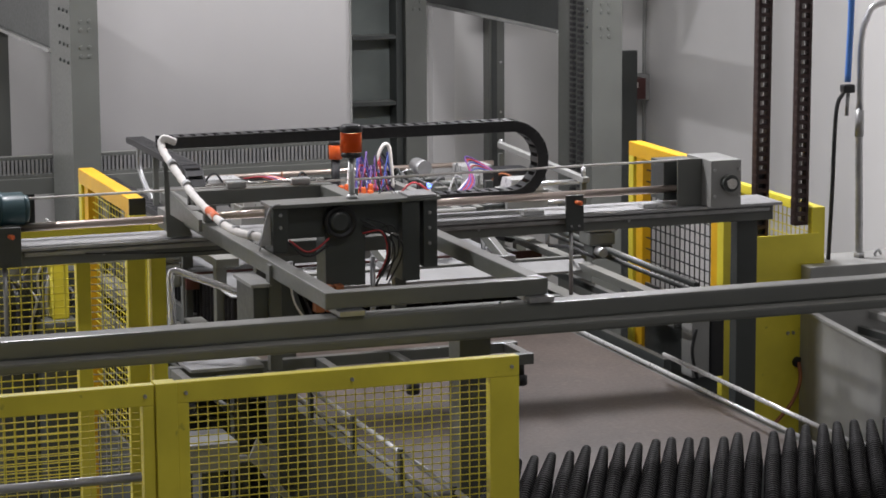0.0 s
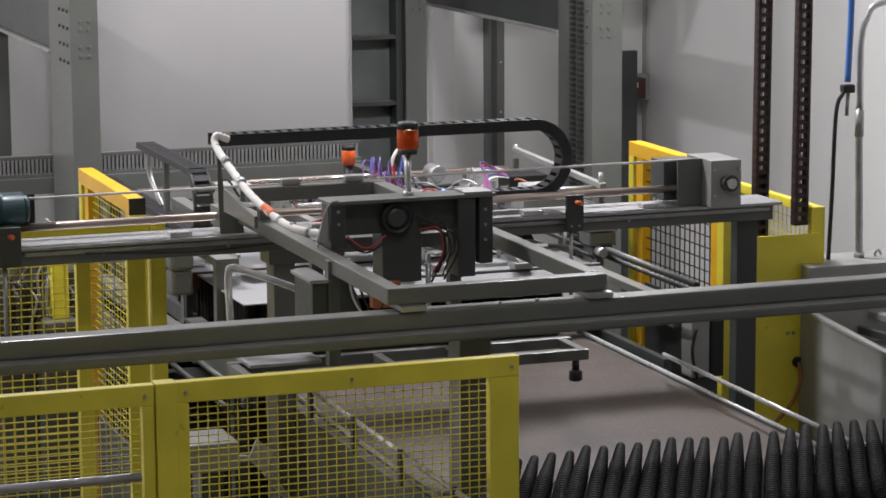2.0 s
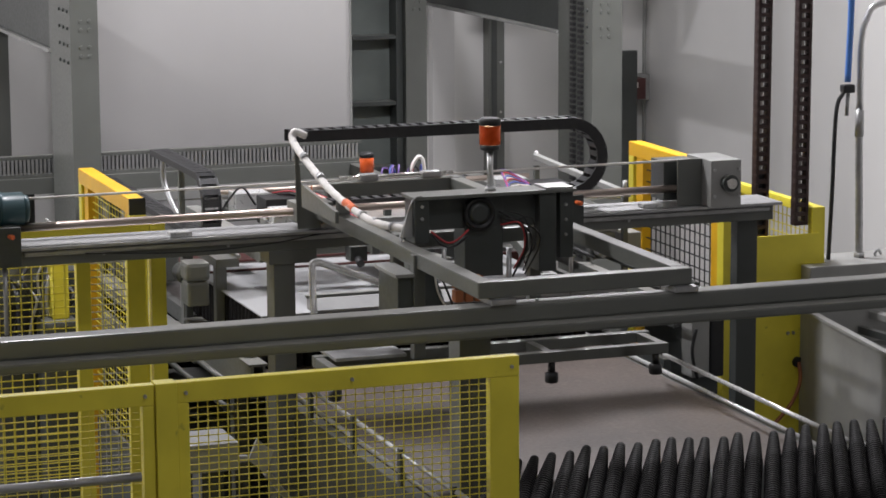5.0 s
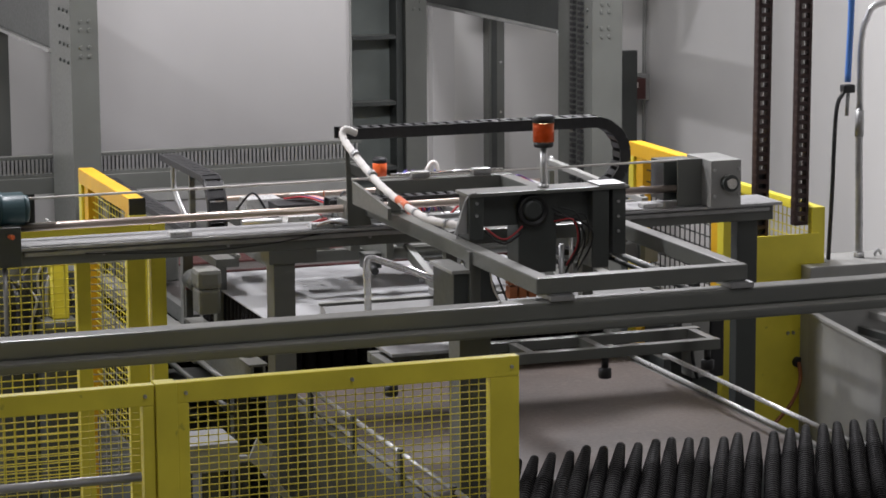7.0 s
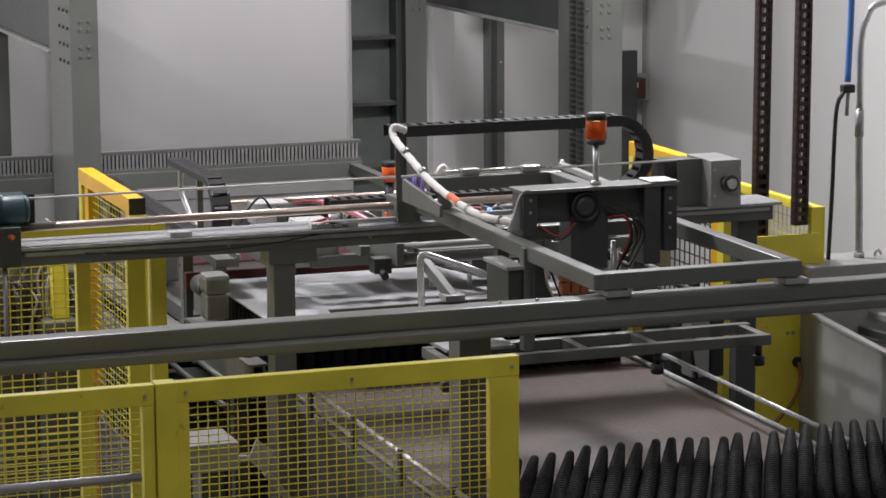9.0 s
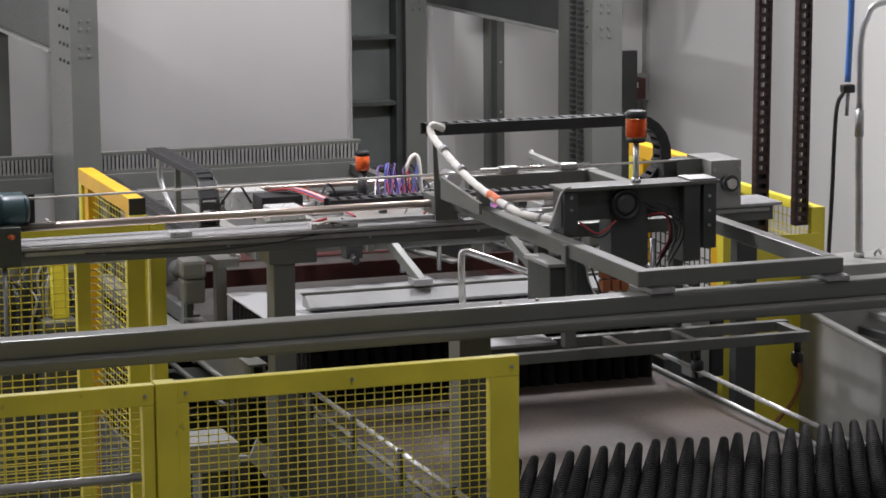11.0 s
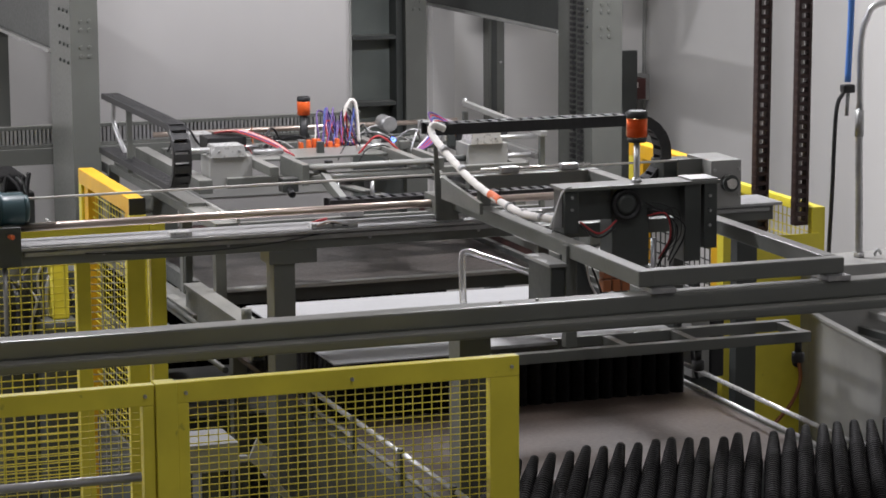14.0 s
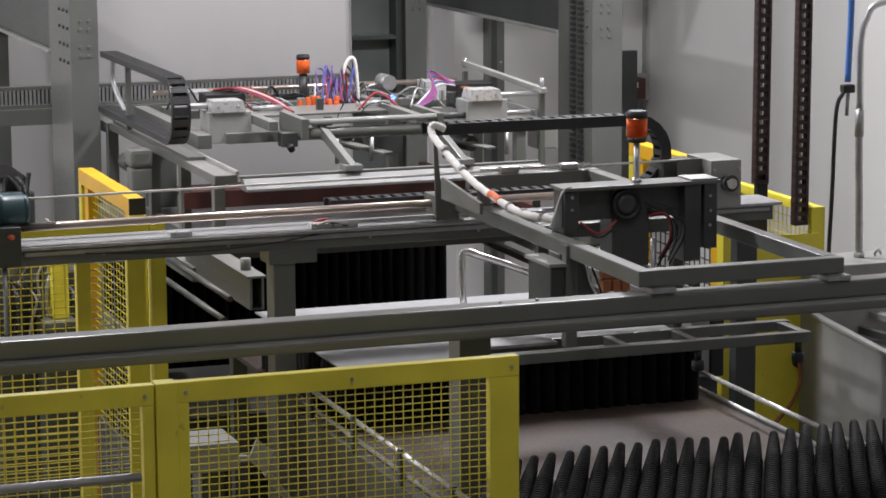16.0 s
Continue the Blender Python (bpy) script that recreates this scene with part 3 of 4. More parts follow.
def pot_block():
    """The layer of pot stacks under a white sheet, its front at y = 0."""
    t = thing("pot_layer", "block of black pot stacks under a white plastic sheet", "pot layer")
    part("slip_sheet", box((2.75, -0.012, 0.2085), (4.12, 1.16, 0.2135), 0.001), SHEETM, t, "white plastic slip sheet")
    me = bpy.data.meshes.new("pot_tower")
    b = pot_stack_mesh(0.208, 0.0275, 0.03, 0.8)
    b.to_mesh(me)
    b.free()
    me.materials.append(POT)
    rng = random.Random(9)
    for row in range(20):
        for k in range(24):
            if 1 < row < 18 and 1 < k < 22:
                continue
            ob = new("pot_tower", me)
            ob.parent = t
            ob.matrix_basis = pose(2.785 + 0.0567 * k + rng.uniform(-0.002, 0.002), 0.03 + 0.0565 * row + rng.uniform(-0.002, 0.002), 0.0, 0, 0, rng.uniform(0, 80))
    return t


BLOCK = pot_block()


def left_machines():
    t = thing("machine_housing", "dark olive-grey machine housing behind the fence", "machine")
    part("body", box((1.9, 11.05, 0), (2.21, 11.6, 1.52), 0.01), GREY, t)
    part("door", box((1.95, 11.035, 0.4), (2.12, 11.049, 1.4), 0.004), DARK, t)
    part("side_box", box((2.215, 11.2, 0), (2.34, 11.7, 1.4), 0.01), DARK, t)
    part("vent", box((1.98, 11.03, 1.1), (2.1, 11.0345, 1.3), 0), BLACK, t)
    u = thing("stop_post", "yellow painted machine part behind the fence", "machine part")
    part("body", box((2.15, 10.9, 1.25), (2.22, 11.0, 1.5), 0.008), YELLOW, u)
    part("base", box((2.1, 10.85, 0), (2.25, 11.02, 1.25), 0.02), DARK, u)
    rng = random.Random(31)
    for k in range(12):
        x, z = 1.98 + 0.022 * k, 1.3 + rng.uniform(-0.1, 0.2)
        part("pipe", hose([(x, 11.0, z - 0.2), (x + rng.uniform(-0.05, 0.05), 10.97, z), (x + rng.uniform(-0.06, 0.06), 10.96, z + 0.1), (x + rng.uniform(-0.05, 0.05), 11.04, z + 0.16)], rng.choice((0.006, 0.01, 0.014))), rng.choice((BLACK, ZINC, GREYLT, DARK)), t)
    v = thing("parts_bin", "pale grey plastic bin under the bed", "bin")
    part("body", box((1.93, 7.75, 1.365), (2.088, 7.95, 1.455), 0.01), GREYLT, v)
    part("stand", box((1.98, 7.8, 0), (2.05, 7.92, 1.365)), DARK, v)
    part("flap", plate([(2.185, 7.9, 1.422), (2.237, 7.9, 1.376), (2.21, 7.9, 1.306), (2.156, 7.9, 1.356)], 0.012, (0, 1, 0)), GREYLT, v)
    part("bracket", box((2.089, 7.92, 1.345), (2.16, 7.94, 1.366)), GREYLT, v)
    part("strut", bar((2.213, 7.906, 1.31), (2.36, 7.906, 1.12), 0.03, 0.02), GREYLT, v)


left_machines()


# ---- the lift: four columns, platform, pusher ----
def column(x0, x1, y0, y1, label, chain=False):
    t = thing("lift_column", label, "steel column", group="lift columns")
    part("web", box((x0, y0, 0), (x1, y1, 5.2)), GREY, t)
    part("flange", box((x0 - 0.004, y0 - 0.012, 0), (x1 + 0.002, y0, 5.2), 0.002), GREY, t)
    spots = []
    for z in (2.355, 2.315, 2.235, 2.193):
        spots += [(x0 + 0.045, y0 - 0.012, z), (x0 + 0.085, y0 - 0.012, z)]
    bolts(t, spots, (0, -1, 0), 0.01, GREY)
    side = [(x0 - 0.001, y0 + 0.06 + 0.09 * k, z) for k in range(3) for z in (2.4, 2.32, 2.24, 2.16)]
    bolts(t, side, (-1, 0, 0), 0.009, DARK)
    if chain:
        for dy in (0.1, 0.2):
            bm = bmesh.new()
            for k in range(90):
                z = 1.0 + 0.028 * k
                add_box(bm, (x0 - 0.02, y0 + dy, z), (x0 - 0.005, y0 + dy + 0.045, z + 0.016), 0)
            part("roller_chain", bm, BLACK, t, "dark roller chain")
    return t


column(2.567, 2.692, 12.4, 12.9, "grey bolted steel lift column")
column(5.188, 5.344, 12.4, 12.85, "grey bolted steel lift column with roller chains", True)
column(2.585, 2.675, 14.6, 14.95, "grey steel lift column far behind")
column(4.889, 5.008, 14.4, 14.8, "grey steel lift column far behind")


def lintel(x, y0, y1, label):
    t = thing("lift_crossbeam", label, "crossbeam", group="lift crossbeams")
    part("beam", box((x, y0, 2.189), (x + 0.1, y1, 2.45)), DARK, t)
    part("lower_flange", box((x - 0.02, y0, 2.172), (x + 0.1, y1, 2.188), 0.002), GREYLT, t)
    return t


lintel(5.2, 12.86, 15.05, "deep grey steel crossbeam between lift columns")
lintel(2.57, 12.86, 14.58, "deep grey steel crossbeam between lift columns")


def rear_screen():
    t = thing("curtain_screen", "large white curtain hanging behind the lift", "curtain")
    bm = bmesh.new()
    n = 60
    cols = []
    for k in range(n + 1):
        x = 2.9 + 1.53 * k / n
        y = 14.0 + 0.003 * math.sin(k * 0.21) + 0.0008 * math.sin(k * 0.9)
        cols.append((bm.verts.new((x, y, 0.0)), bm.verts.new((x, y, 5.0)), bm.verts.new((x, y + 0.012, 5.0)), bm.verts.new((x, y + 0.012, 0.0))))
    for a, b in zip(cols, cols[1:]):
        for i in range(4):
            bm.faces.new((a[i], b[i], b[(i + 1) % 4], a[(i + 1) % 4])).smooth = True
    bm.faces.new(cols[0])
    bm.faces.new(cols[-1][::-1])
    bmesh.ops.recalc_face_normals(bm, faces=bm.faces)
    part("cloth", bm, SCREEN, t)
    part("hem", box((4.43, 13.995, 0.0), (4.442, 14.016, 5.0), 0.003), GREYLT, t)
    part("bottom_bar", box((2.9, 13.985, 1.25), (4.429, 13.994, 1.3), 0.002), GREYLT, t)


rear_screen()


def rack():
    t = thing("storage_rack", "dark green-grey steel rack with shelves", "rack")
    part("back", box((4.59, 14.56, 0), (4.845, 14.58, 5)), RACKG, t)
    part("side", box((4.845, 14.44, 0), (4.884, 14.58, 5)), DARK, t)
    part("side", box((4.582, 14.45, 0), (4.589, 14.58, 5)), DARK, t)
    for z in (0.9, 1.28, 1.65, 2.025, 2.4, 2.78):
        part("shelf", box((4.59, 14.45, z), (4.844, 14.559, z + 0.022)), DARK, t)
        part("shelf_lip", box((4.59, 14.445, z), (4.844, 14.4495, z + 0.022), 0.001), DARK, t)


rack()


def wall_post():
    t = thing("wall_channel", "dark grey steel channel on the back wall", "steel channel")
    part("channel", box((5.65, 15.1, 0), (5.75, 15.197, 4.5)), GREY, t)
    part("slot", box((5.665, 15.094, 0), (5.7, 15.099, 4.5), 0), DARK, t)
    bolts(t, [(5.725, 15.1, z) for z in (1.5, 1.8, 2.1)], (0, -1, 0), 0.008)


wall_post()
single("wall_column", box((5.3, 15.12, 0), (5.44, 15.198, 5)), WALLBAND, "white boxed column on the back wall", "column", kind="structure")
single("window_1", box((5.35, 14.2, 2.46), (6.3, 14.23, 2.9)), DARK, "dark glazed window above the crossbeam", "window", kind="structure")


def door_leaf():
    t = thing("door_1", "dark grey steel door ajar in the hall corner", "door", kind="structure")
    part("leaf", box((6.425, 14.9, 0), (6.53, 14.95, 1.857)), DARK, t)


door_leaf()


def alarm_box():
    t = thing("alarm_box", "red fire alarm box on the wall", "alarm box")
    part("body", box((6.53, 15.0, 1.55), (6.63, 15.1, 1.675)), RED, t)
    part("back_plate", box((6.6, 15.101, 1.53), (6.699, 15.16, 1.69)), GREYLT, t)
    part("cover", box((6.525, 14.985, 1.62), (6.575, 14.999, 1.655)), WHITEP, t)
    part("conduit", cyl((6.68, 15.14, 0.0), (6.68, 15.14, 4.0), 0.012), GREYLT, t)


alarm_box()


def hanging_chain(name, x, y, z0, z1, label, w=0.024):
    """A cable chain of open links hung straight down."""
    t = thing(name, label, "cable chain", group="hanging cable chains")
    bm = bmesh.new()
    for s in (-1, 1):
        add_box(bm, (s * w - 0.007, -0.02, 0), (s * w + 0.007, 0.02, 0.0375), 0.0015)
        add_box(bm, (s * w - 0.009, -0.012, 0.012), (s * w + 0.009, 0.012, 0.026), 0)
    add_box(bm, (-w + 0.006, -0.018, 0), (w - 0.006, 0.018, 0.017), 0.002)
    first = part("link", bm, CHAINR, t)
    for k in range(int((z1 - z0) / 0.038)):
        o = first if k == 0 else first.copy()
        if k:
            scene.collection.objects.link(o)
        o.location = (x + 0.006 * (z0 + 0.038 * k - 1.6), y, z0 + 0.038 * k)
    part("cable", cyl((x, y + 0.01, z0), (x + 0.012, y + 0.01, z1), 0.009, n=8), WHITEP, t)
    return t


LATCHAIN = hanging_chain("cable_chain", 4.912, 9.95, 1.8, 3.7, "dark brown cable chain hanging beside the wall")
hanging_chain("cable_chain", 5.06, 9.88, 1.63, 3.4, "dark brown cable chain hanging beside the wall")
single("chain_post", box((4.905, 9.95, 0.6), (4.95, 9.99, 1.84)), BLACK, "dark steel post inside the guard box", "post")


def cabinet():
    t = thing("control_cabinet", "pale grey sheet steel cabinet with a conduit on top", "cabinet")
    part("body", box((5.168, 9.8265, 0), (6.1, 10.03, 1.473)), GREYLT, t)
    part("front_door", box((5.043, 9.74, 0), (6.1, 9.826, 1.475), 0.006), GREYLT, t)
    part("pipe_socket", cyl((5.351, 9.9, 1.473), (5.351, 9.9, 1.495), 0.022), ZINC, t)
    part("hook", hose([(5.43, 9.9, 1.47), (5.425, 9.9, 1.485), (5.44, 9.9, 1.5), (5.455, 9.9, 1.48)], 0.006), ZINC, t)
    u = thing("side_conveyor", "grey sheet metal side of a conveyor with a rim", "conveyor")
    part("side_panel", plate([(5.04, 9.735, 0), (5.04, 9.735, 1.283), (5.04, 7.6, 1.133), (5.04, 7.6, 0)], 0.004, (1, 0, 0)), GREYLT, u)
    part("rim", bar((5.042, 9.735, 1.291), (5.042, 7.6, 1.141), 0.03, 0.014, 0.002), GREYLT, u)
    part("bed", box((5.2, 7.6, 1.1), (5.8, 9.74, 1.15)), DARK, u)
    part("rail", bar((5.34, 9.74, 1.26), (5.34, 7.6, 1.36), 0.05, 0.03), GREYLT, u)
    part("rail", bar((5.28, 9.74, 1.2), (5.28, 7.6, 1.3), 0.03, 0.03), DARK, u)


cabinet()


def conduit():
    t = thing("conduit_pipe", "flexible steel conduit pipe along the wall", "conduit")
    part("pipe", hose([(5.351, 9.9, 1.465), (5.346, 9.9, 1.7), (5.341, 9.9, 1.9), (5.34, 9.9, 1.99)], 0.0165, n=14, ripple=0.05), ZINC, t)
    part("coupling", cyl((5.34, 9.9, 1.98), (5.341, 9.9, 2.09), 0.019), ZINC, t)
    part("rigid_pipe", hose([(5.341, 9.9, 2.09), (5.341, 9.9, 2.36), (5.367, 9.9, 2.475), (5.431, 9.9, 2.531), (5.7, 9.9, 2.56)], 0.0145), ALU, t)
    h = thing("air_line", "blue air hose and black line with a coupling", "hose")
    part("blue_hose", hose([(5.3, 9.9, 3.3), (5.293, 9.9, 2.547), (5.282, 9.9, 2.21)], 0.0135), BLUEH, h)
    part("coupling", box((5.255, 9.88, 2.165), (5.31, 9.92, 2.2), 0.008), BLACK, h)
    part("black_line", hose([(5.265, 9.9, 2.17), (5.232, 9.9, 2.084), (5.219, 9.9, 1.731), (5.206, 9.9, 1.437)], 0.009), BLACK, h)
    part("tail", cyl((5.285, 9.9, 2.165), (5.28, 9.9, 2.07), 0.008), ZINC, h)


conduit()


def far_pots():
    t = thing("pot_layer", "dark block of black pot towers waiting behind", "pot layer")
    part("pallet", box((2.74, 12.6, 0), (4.54, 12.9, 0.14)), BROWN, t)
    me = bpy.data.meshes.new("pot_tower")
    b = pot_stack_mesh(1.1, 0.0275, 0.03, 0.8)
    b.to_mesh(me)
    b.free()
    me.materials.append(POT)
    for row in range(3):
        for k in range(31):
            ob = new("pot_tower", me)
            ob.parent = t
            ob.matrix_basis = pose(2.773 + 0.0567 * k, 12.65 + 0.057 * row, 0.14, 0, 0, 17 * k)
    part("slip_sheet", box((2.745, 12.61, 1.241), (4.53, 12.8, 1.245), 0.001), DARK, t)


far_pots()


def corner_units():
    t = thing("roller_side_frame", "grey steel conveyor side frame with rollers", "conveyor frame")
    part("frame", box((4.24, 9.4, 0.9), (4.27, 10.6, 1.22)), DARK, t)
    part("lower_bar", box((4.28, 9.4, 1.34), (4.31, 12.2, 1.37)), DARK, t)
    part("side_beam", box((4.235, 9.4, 1.43), (4.285, 12.0, 1.462)), GREY, t)
    part("slide_shaft", cyl((4.375, 9.4, 1.505), (4.375, 12.0, 1.505), 0.013), DARK, t)
    part("slide_shaft", cyl((4.41, 9.4, 1.46), (4.41, 12.0, 1.46), 0.01), DARK, t)
    m = thing("gearbox", "grey gearbox with black cover beside the bed", "gearbox")
    part("body", box((4.427, 9.55, 1.1), (4.505, 9.65, 1.34), 0.006), GREYLT, m)
    part("cover", box((4.506, 9.545, 1.1), (4.566, 9.655, 1.345), 0.008), BLACK, m)
    part("foot", box((4.44, 9.57, 0), (4.55, 9.64, 1.0995)), DARK, m)
    part("hose", hose([(4.44, 9.54, 1.3), (4.42, 9.53, 1.22), (4.43, 9.53, 1.15), (4.45, 9.54, 1.1)], 0.007), BLACK, m)
    u = thing("sensor_unit", "grey rounded drive unit on the slide rail", "drive unit")
    part("body", box((4.3, 10.3, 1.52), (4.42, 10.42, 1.575), 0.012), GREY, u)
    part("cap", box((4.29, 10.29, 1.58), (4.434, 10.43, 1.632), 0.014), GREYLT, u)
    part("foot", box((4.32, 10.31, 1.463), (4.41, 10.41, 1.519), 0.006), DARK, u)
    part("valve", cyl((4.34, 10.24, 1.5), (4.34, 10.3, 1.5), 0.02), ZINC, u)
    part("hose", hose([(4.3, 10.25, 1.48), (4.26, 10.2, 1.5), (4.22, 10.3, 1.52), (4.2, 10.5, 1.5)], 0.008), BLACK, u)


corner_units()


# platform and pusher are built in their topmost place
def lift_platform():
    t = thing("lift_platform", "grey-brown lift table with red sides and rails", "lift platform")
    part("table", box((2.78, 10.85, 1.52), (4.3, 12.5, 1.54)), BELT, t)
    part("front_edge", box((2.78, 10.79, 1.53), (4.3, 10.849, 1.543)), GREYLT, t)
    part("front_skirt", box((2.78, 10.826, 1.47), (4.3, 10.846, 1.529)), DARK, t)
    part("front_board", box((2.7, 10.836, 1.69), (4.3, 10.852, 1.762)), RED, t, "dull red board along the front")
    for x in (2.705, 4.27):
        part("board_stay", box((x, 10.853, 1.5405), (x + 0.03, 10.88, 1.76)), DARK, t)
    part("side_board", box((2.74, 10.9, 1.5), (2.775, 12.5, 1.57)), DARK, t)
    part("side_board", box((4.305, 10.9, 1.5), (4.34, 12.5, 1.6)), RED, t, "red side board")
    part("back_board", box((2.78, 12.25, 1.5405), (4.3, 12.46, 1.552)), RED, t, "dull red board across the back")
    part("rail", box((2.725, 10.42, 1.85), (2.82, 12.34, 1.885)), GREY, t)
    part("chain_trough", box((2.735, 10.9, 1.886), (2.81, 12.3, 1.9), 0.001), GREY, t)
    part("rail_lip", box((2.812, 10.42, 1.886), (2.826, 12.34, 1.9), 0), GREYLT, t)
    part("rail", box((4.5, 11.7, 1.85), (4.58, 12.4, 1.885)), GREY, t)
    for y in (10.55, 11.1, 11.65):
        part("rail_post", box((2.73, y - 0.1, 1.5), (2.775, y - 0.05, 1.85)), GREY, t)
    part("side_beam", box((2.65, 10.52, 1.44), (2.735, 12.4, 1.5)), GREY, t)
    part("side_beam", box((4.5, 10.6, 1.44), (4.58, 12.4, 1.5)), GREY, t)
    part("channel_side", box((2.665, 9.7, 1.47), (2.674, 10.7, 1.59), 0.001), GREY, t)
    part("channel_side", box((2.711, 9.7, 1.47), (2.72, 10.7, 1.59), 0.001), GREY, t)
    part("channel_top", box((2.655, 9.7, 1.591), (2.73, 10.7, 1.6), 0.001), GREY, t)
    part("round_rail", cyl((2.615, 9.8, 1.5), (2.615, 11.2, 1.5), 0.012), DARK, t)
    part("round_rail", cyl((2.59, 9.8, 1.42), (2.59, 11.2, 1.42), 0.012), DARK, t)
    part("channel_floor", box((2.675, 9.7, 1.47), (2.71, 10.7, 1.478), 0.001), DARK, t)
    part("channel_roller", cyl((2.69, 9.85, 1.6), (2.69, 9.85, 1.645), 0.02), GREY, t)
    for y in (11.72, 12.3):
        part("rail_post", box((4.52, y, 1.5), (4.57, y + 0.05, 1.85)), GREY, t)
    for y in (11.1, 11.9):
        part("bearer", box((2.736, y, 1.45), (4.5, y + 0.06, 1.498)), GREY, t)
    # slotted cable tray across the back
    part("tray_rail", box((2.3, 13.0, 1.98), (4.17, 13.05, 1.996), 0), GREY, t)
    part("tray_rail", box((2.3, 13.0, 1.89), (4.17, 13.05, 1.906), 0), GREY, t)
    bm = bmesh.new()
    for k in range(93):
        x = 2.3 + 0.02 * k
        add_box(bm, (x, 13.001, 1.906), (x + 0.0125, 13.01, 1.98), 0)
    tagged(part("tray_slat", bm, ZINC, t), "dull zinc slats of a slotted cable tray", kind="stuff")
    part("tray_back", box((2.3, 13.052, 1.89), (4.17, 13.06, 1.995), 0), DARK, t)
    part("tray_beam", box((2.3, 12.98, 1.81), (4.17, 13.08, 1.888)), GREY, t)
    for x in (2.72, 4.1):
        part("tray_arm", box((x, 12.401, 1.83), (x + 0.05, 12.979, 1.88)), GREY, t)
        part("tray_post", box((x, 12.35, 1.5), (x + 0.05, 12.4, 1.88)), GREY, t)
    part("drive_unit", box((2.75, 11.75, 1.56), (2.9, 11.9, 1.8), 0.01), GREY, t)
    return t


PLATFORM = lift_platform()


def pusher():
    t = thing("pusher_carriage", "grey pusher carriage with aluminium blocks, cables and beacon", "pusher carriage")
    part("rear_beam", box((2.95, 12.2, 1.9), (4.45, 12.26, 1.96)), GREY, t)
    part("front_beam", box((3.0, 11.25, 1.9), (4.4, 11.3, 1.945)), GREY, t)
    part("side_beam", box((2.86, 11.2, 1.89), (2.92, 12.4, 1.95)), GREY, t)
    part("side_beam", box((4.45, 11.3, 1.95), (4.49, 12.3, 1.98)), GREYLT, t)
    part("side_shaft", cyl((2.78, 11.35, 2.06), (3.1, 11.35, 2.06), 0.014), ALU, t)
    part("side_shaft", cyl((4.2, 11.35, 2.05), (4.49, 11.35, 2.05), 0.012), ALU, t)
    part("rear_shaft", cyl((2.9, 12.2, 2.03), (4.4, 12.2, 2.03), 0.012), COPPER, t)
    part("front_tube", cyl((3.28, 10.97, 2.015), (3.86, 10.97, 2.015), 0.013), GREYLT, t)
    part("front_cylinder", cyl((3.28, 10.98, 1.965), (3.84, 10.98, 1.965), 0.024), GREY, t)
    for x in (2.93, 4.12):
        b = part("slide_block", box((x, 11.28, 1.9), (x + 0.19, 11.44, 2.035)), GREYLT, t)
        part("angle_plate", plate([(x + 0.01, 11.27, 2.035), (x + 0.165, 11.27, 2.035), (x + 0.16, 11.27, 2.05), (x + 0.15, 11.27, 2.085), (x + 0.02, 11.27, 2.085), (x + 0.01, 11.27, 2.05)], 0.12, (0, 1, 0)), BRIGHT, t, "bright aluminium angle")
        bolts(t, [(x + 0.04, 11.27, 2.06), (x + 0.13, 11.27, 2.06)], (0, -1, 0), 0.006)
        part("slide_block", box((x + 0.05, 12.0, 1.96), (x + 0.2, 12.12, 2.05)), BRIGHT, t)
        part("valve_island", box((x + 0.1, 11.7, 1.95), (x + 0.28, 11.85, 2.065)), BLACK, t)
    for x in (3.38, 3.88):
        part("pusher_arm", bar((x - 0.05, 11.02, 2.01), (x + 0.04, 10.79, 1.835), 0.036, 0.036), GREY, t)
        part("arm_foot", box((x + 0.0, 10.76, 1.825), (x + 0.08, 10.84, 1.85)), ZINC, t)
    part("pusher_bar", plate([(2.94, 10.72, 1.766), (2.94, 10.72, 1.776), (2.94, 10.775, 1.812), (2.94, 10.82, 1.812), (2.94, 10.82, 1.766)], 1.33, (1, 0, 0)), DULLALU, t, "pale aluminium pusher bar with a sloped face")
    part("pusher_lip", box((2.93, 10.79, 1.8125), (4.27, 10.818, 1.824), 0.003), GREY, t)
    part("depth_beam", box((3.12, 11.0, 1.98), (3.16, 11.9, 2.02)), GREY, t)
    part("depth_beam", box((3.78, 11.0, 1.98), (3.82, 11.9, 2.02)), GREY, t)
    part("tube_bracket", box((3.25, 10.95, 1.94), (3.28, 11.3, 2.03)), GREY, t)
    part("tube_bracket", box((3.86, 10.95, 1.94), (3.89, 11.3, 2.03)), GREY, t)
    part("clamp", box((3.17, 10.98, 1.91), (3.24, 11.05, 1.97)), DARK, t)
    part("clamp_knob", cyl((3.2, 10.98, 1.92), (3.2, 10.94, 1.905), 0.015), BLACK, t)
    part("top_plate", box((3.2, 11.4, 1.99), (3.8, 11.7, 2.0)), GREY, t)
    # right-hand frame
    part("frame_bar", bar((4.475, 12.3, 2.1), (4.475, 11.25, 2.07), 0.03, 0.025), GREYLT, t)
    for y in (11.27, 12.28):
        part("frame_post", box((4.463, y, 1.7), (4.487, y + 0.025, 2.06)), GREY, t)
        part("leveling_knob", cyl((4.475, y + 0.01, 2.08), (4.475, y + 0.01, 2.125), 0.01), ZINC, t)
    # beacon
    part("beacon_stand", cyl((3.57, 12.0, 1.95), (3.57, 12.0, 2.11), 0.02), BLACK, t)
    part("beacon_lens", lathe([(0.03, 0), (0.031, 0.06), (0.029, 0.064)], 20), ORANGE, t, "orange signal beacon lens").matrix_local = pose(3.57, 12.0, 2.115)
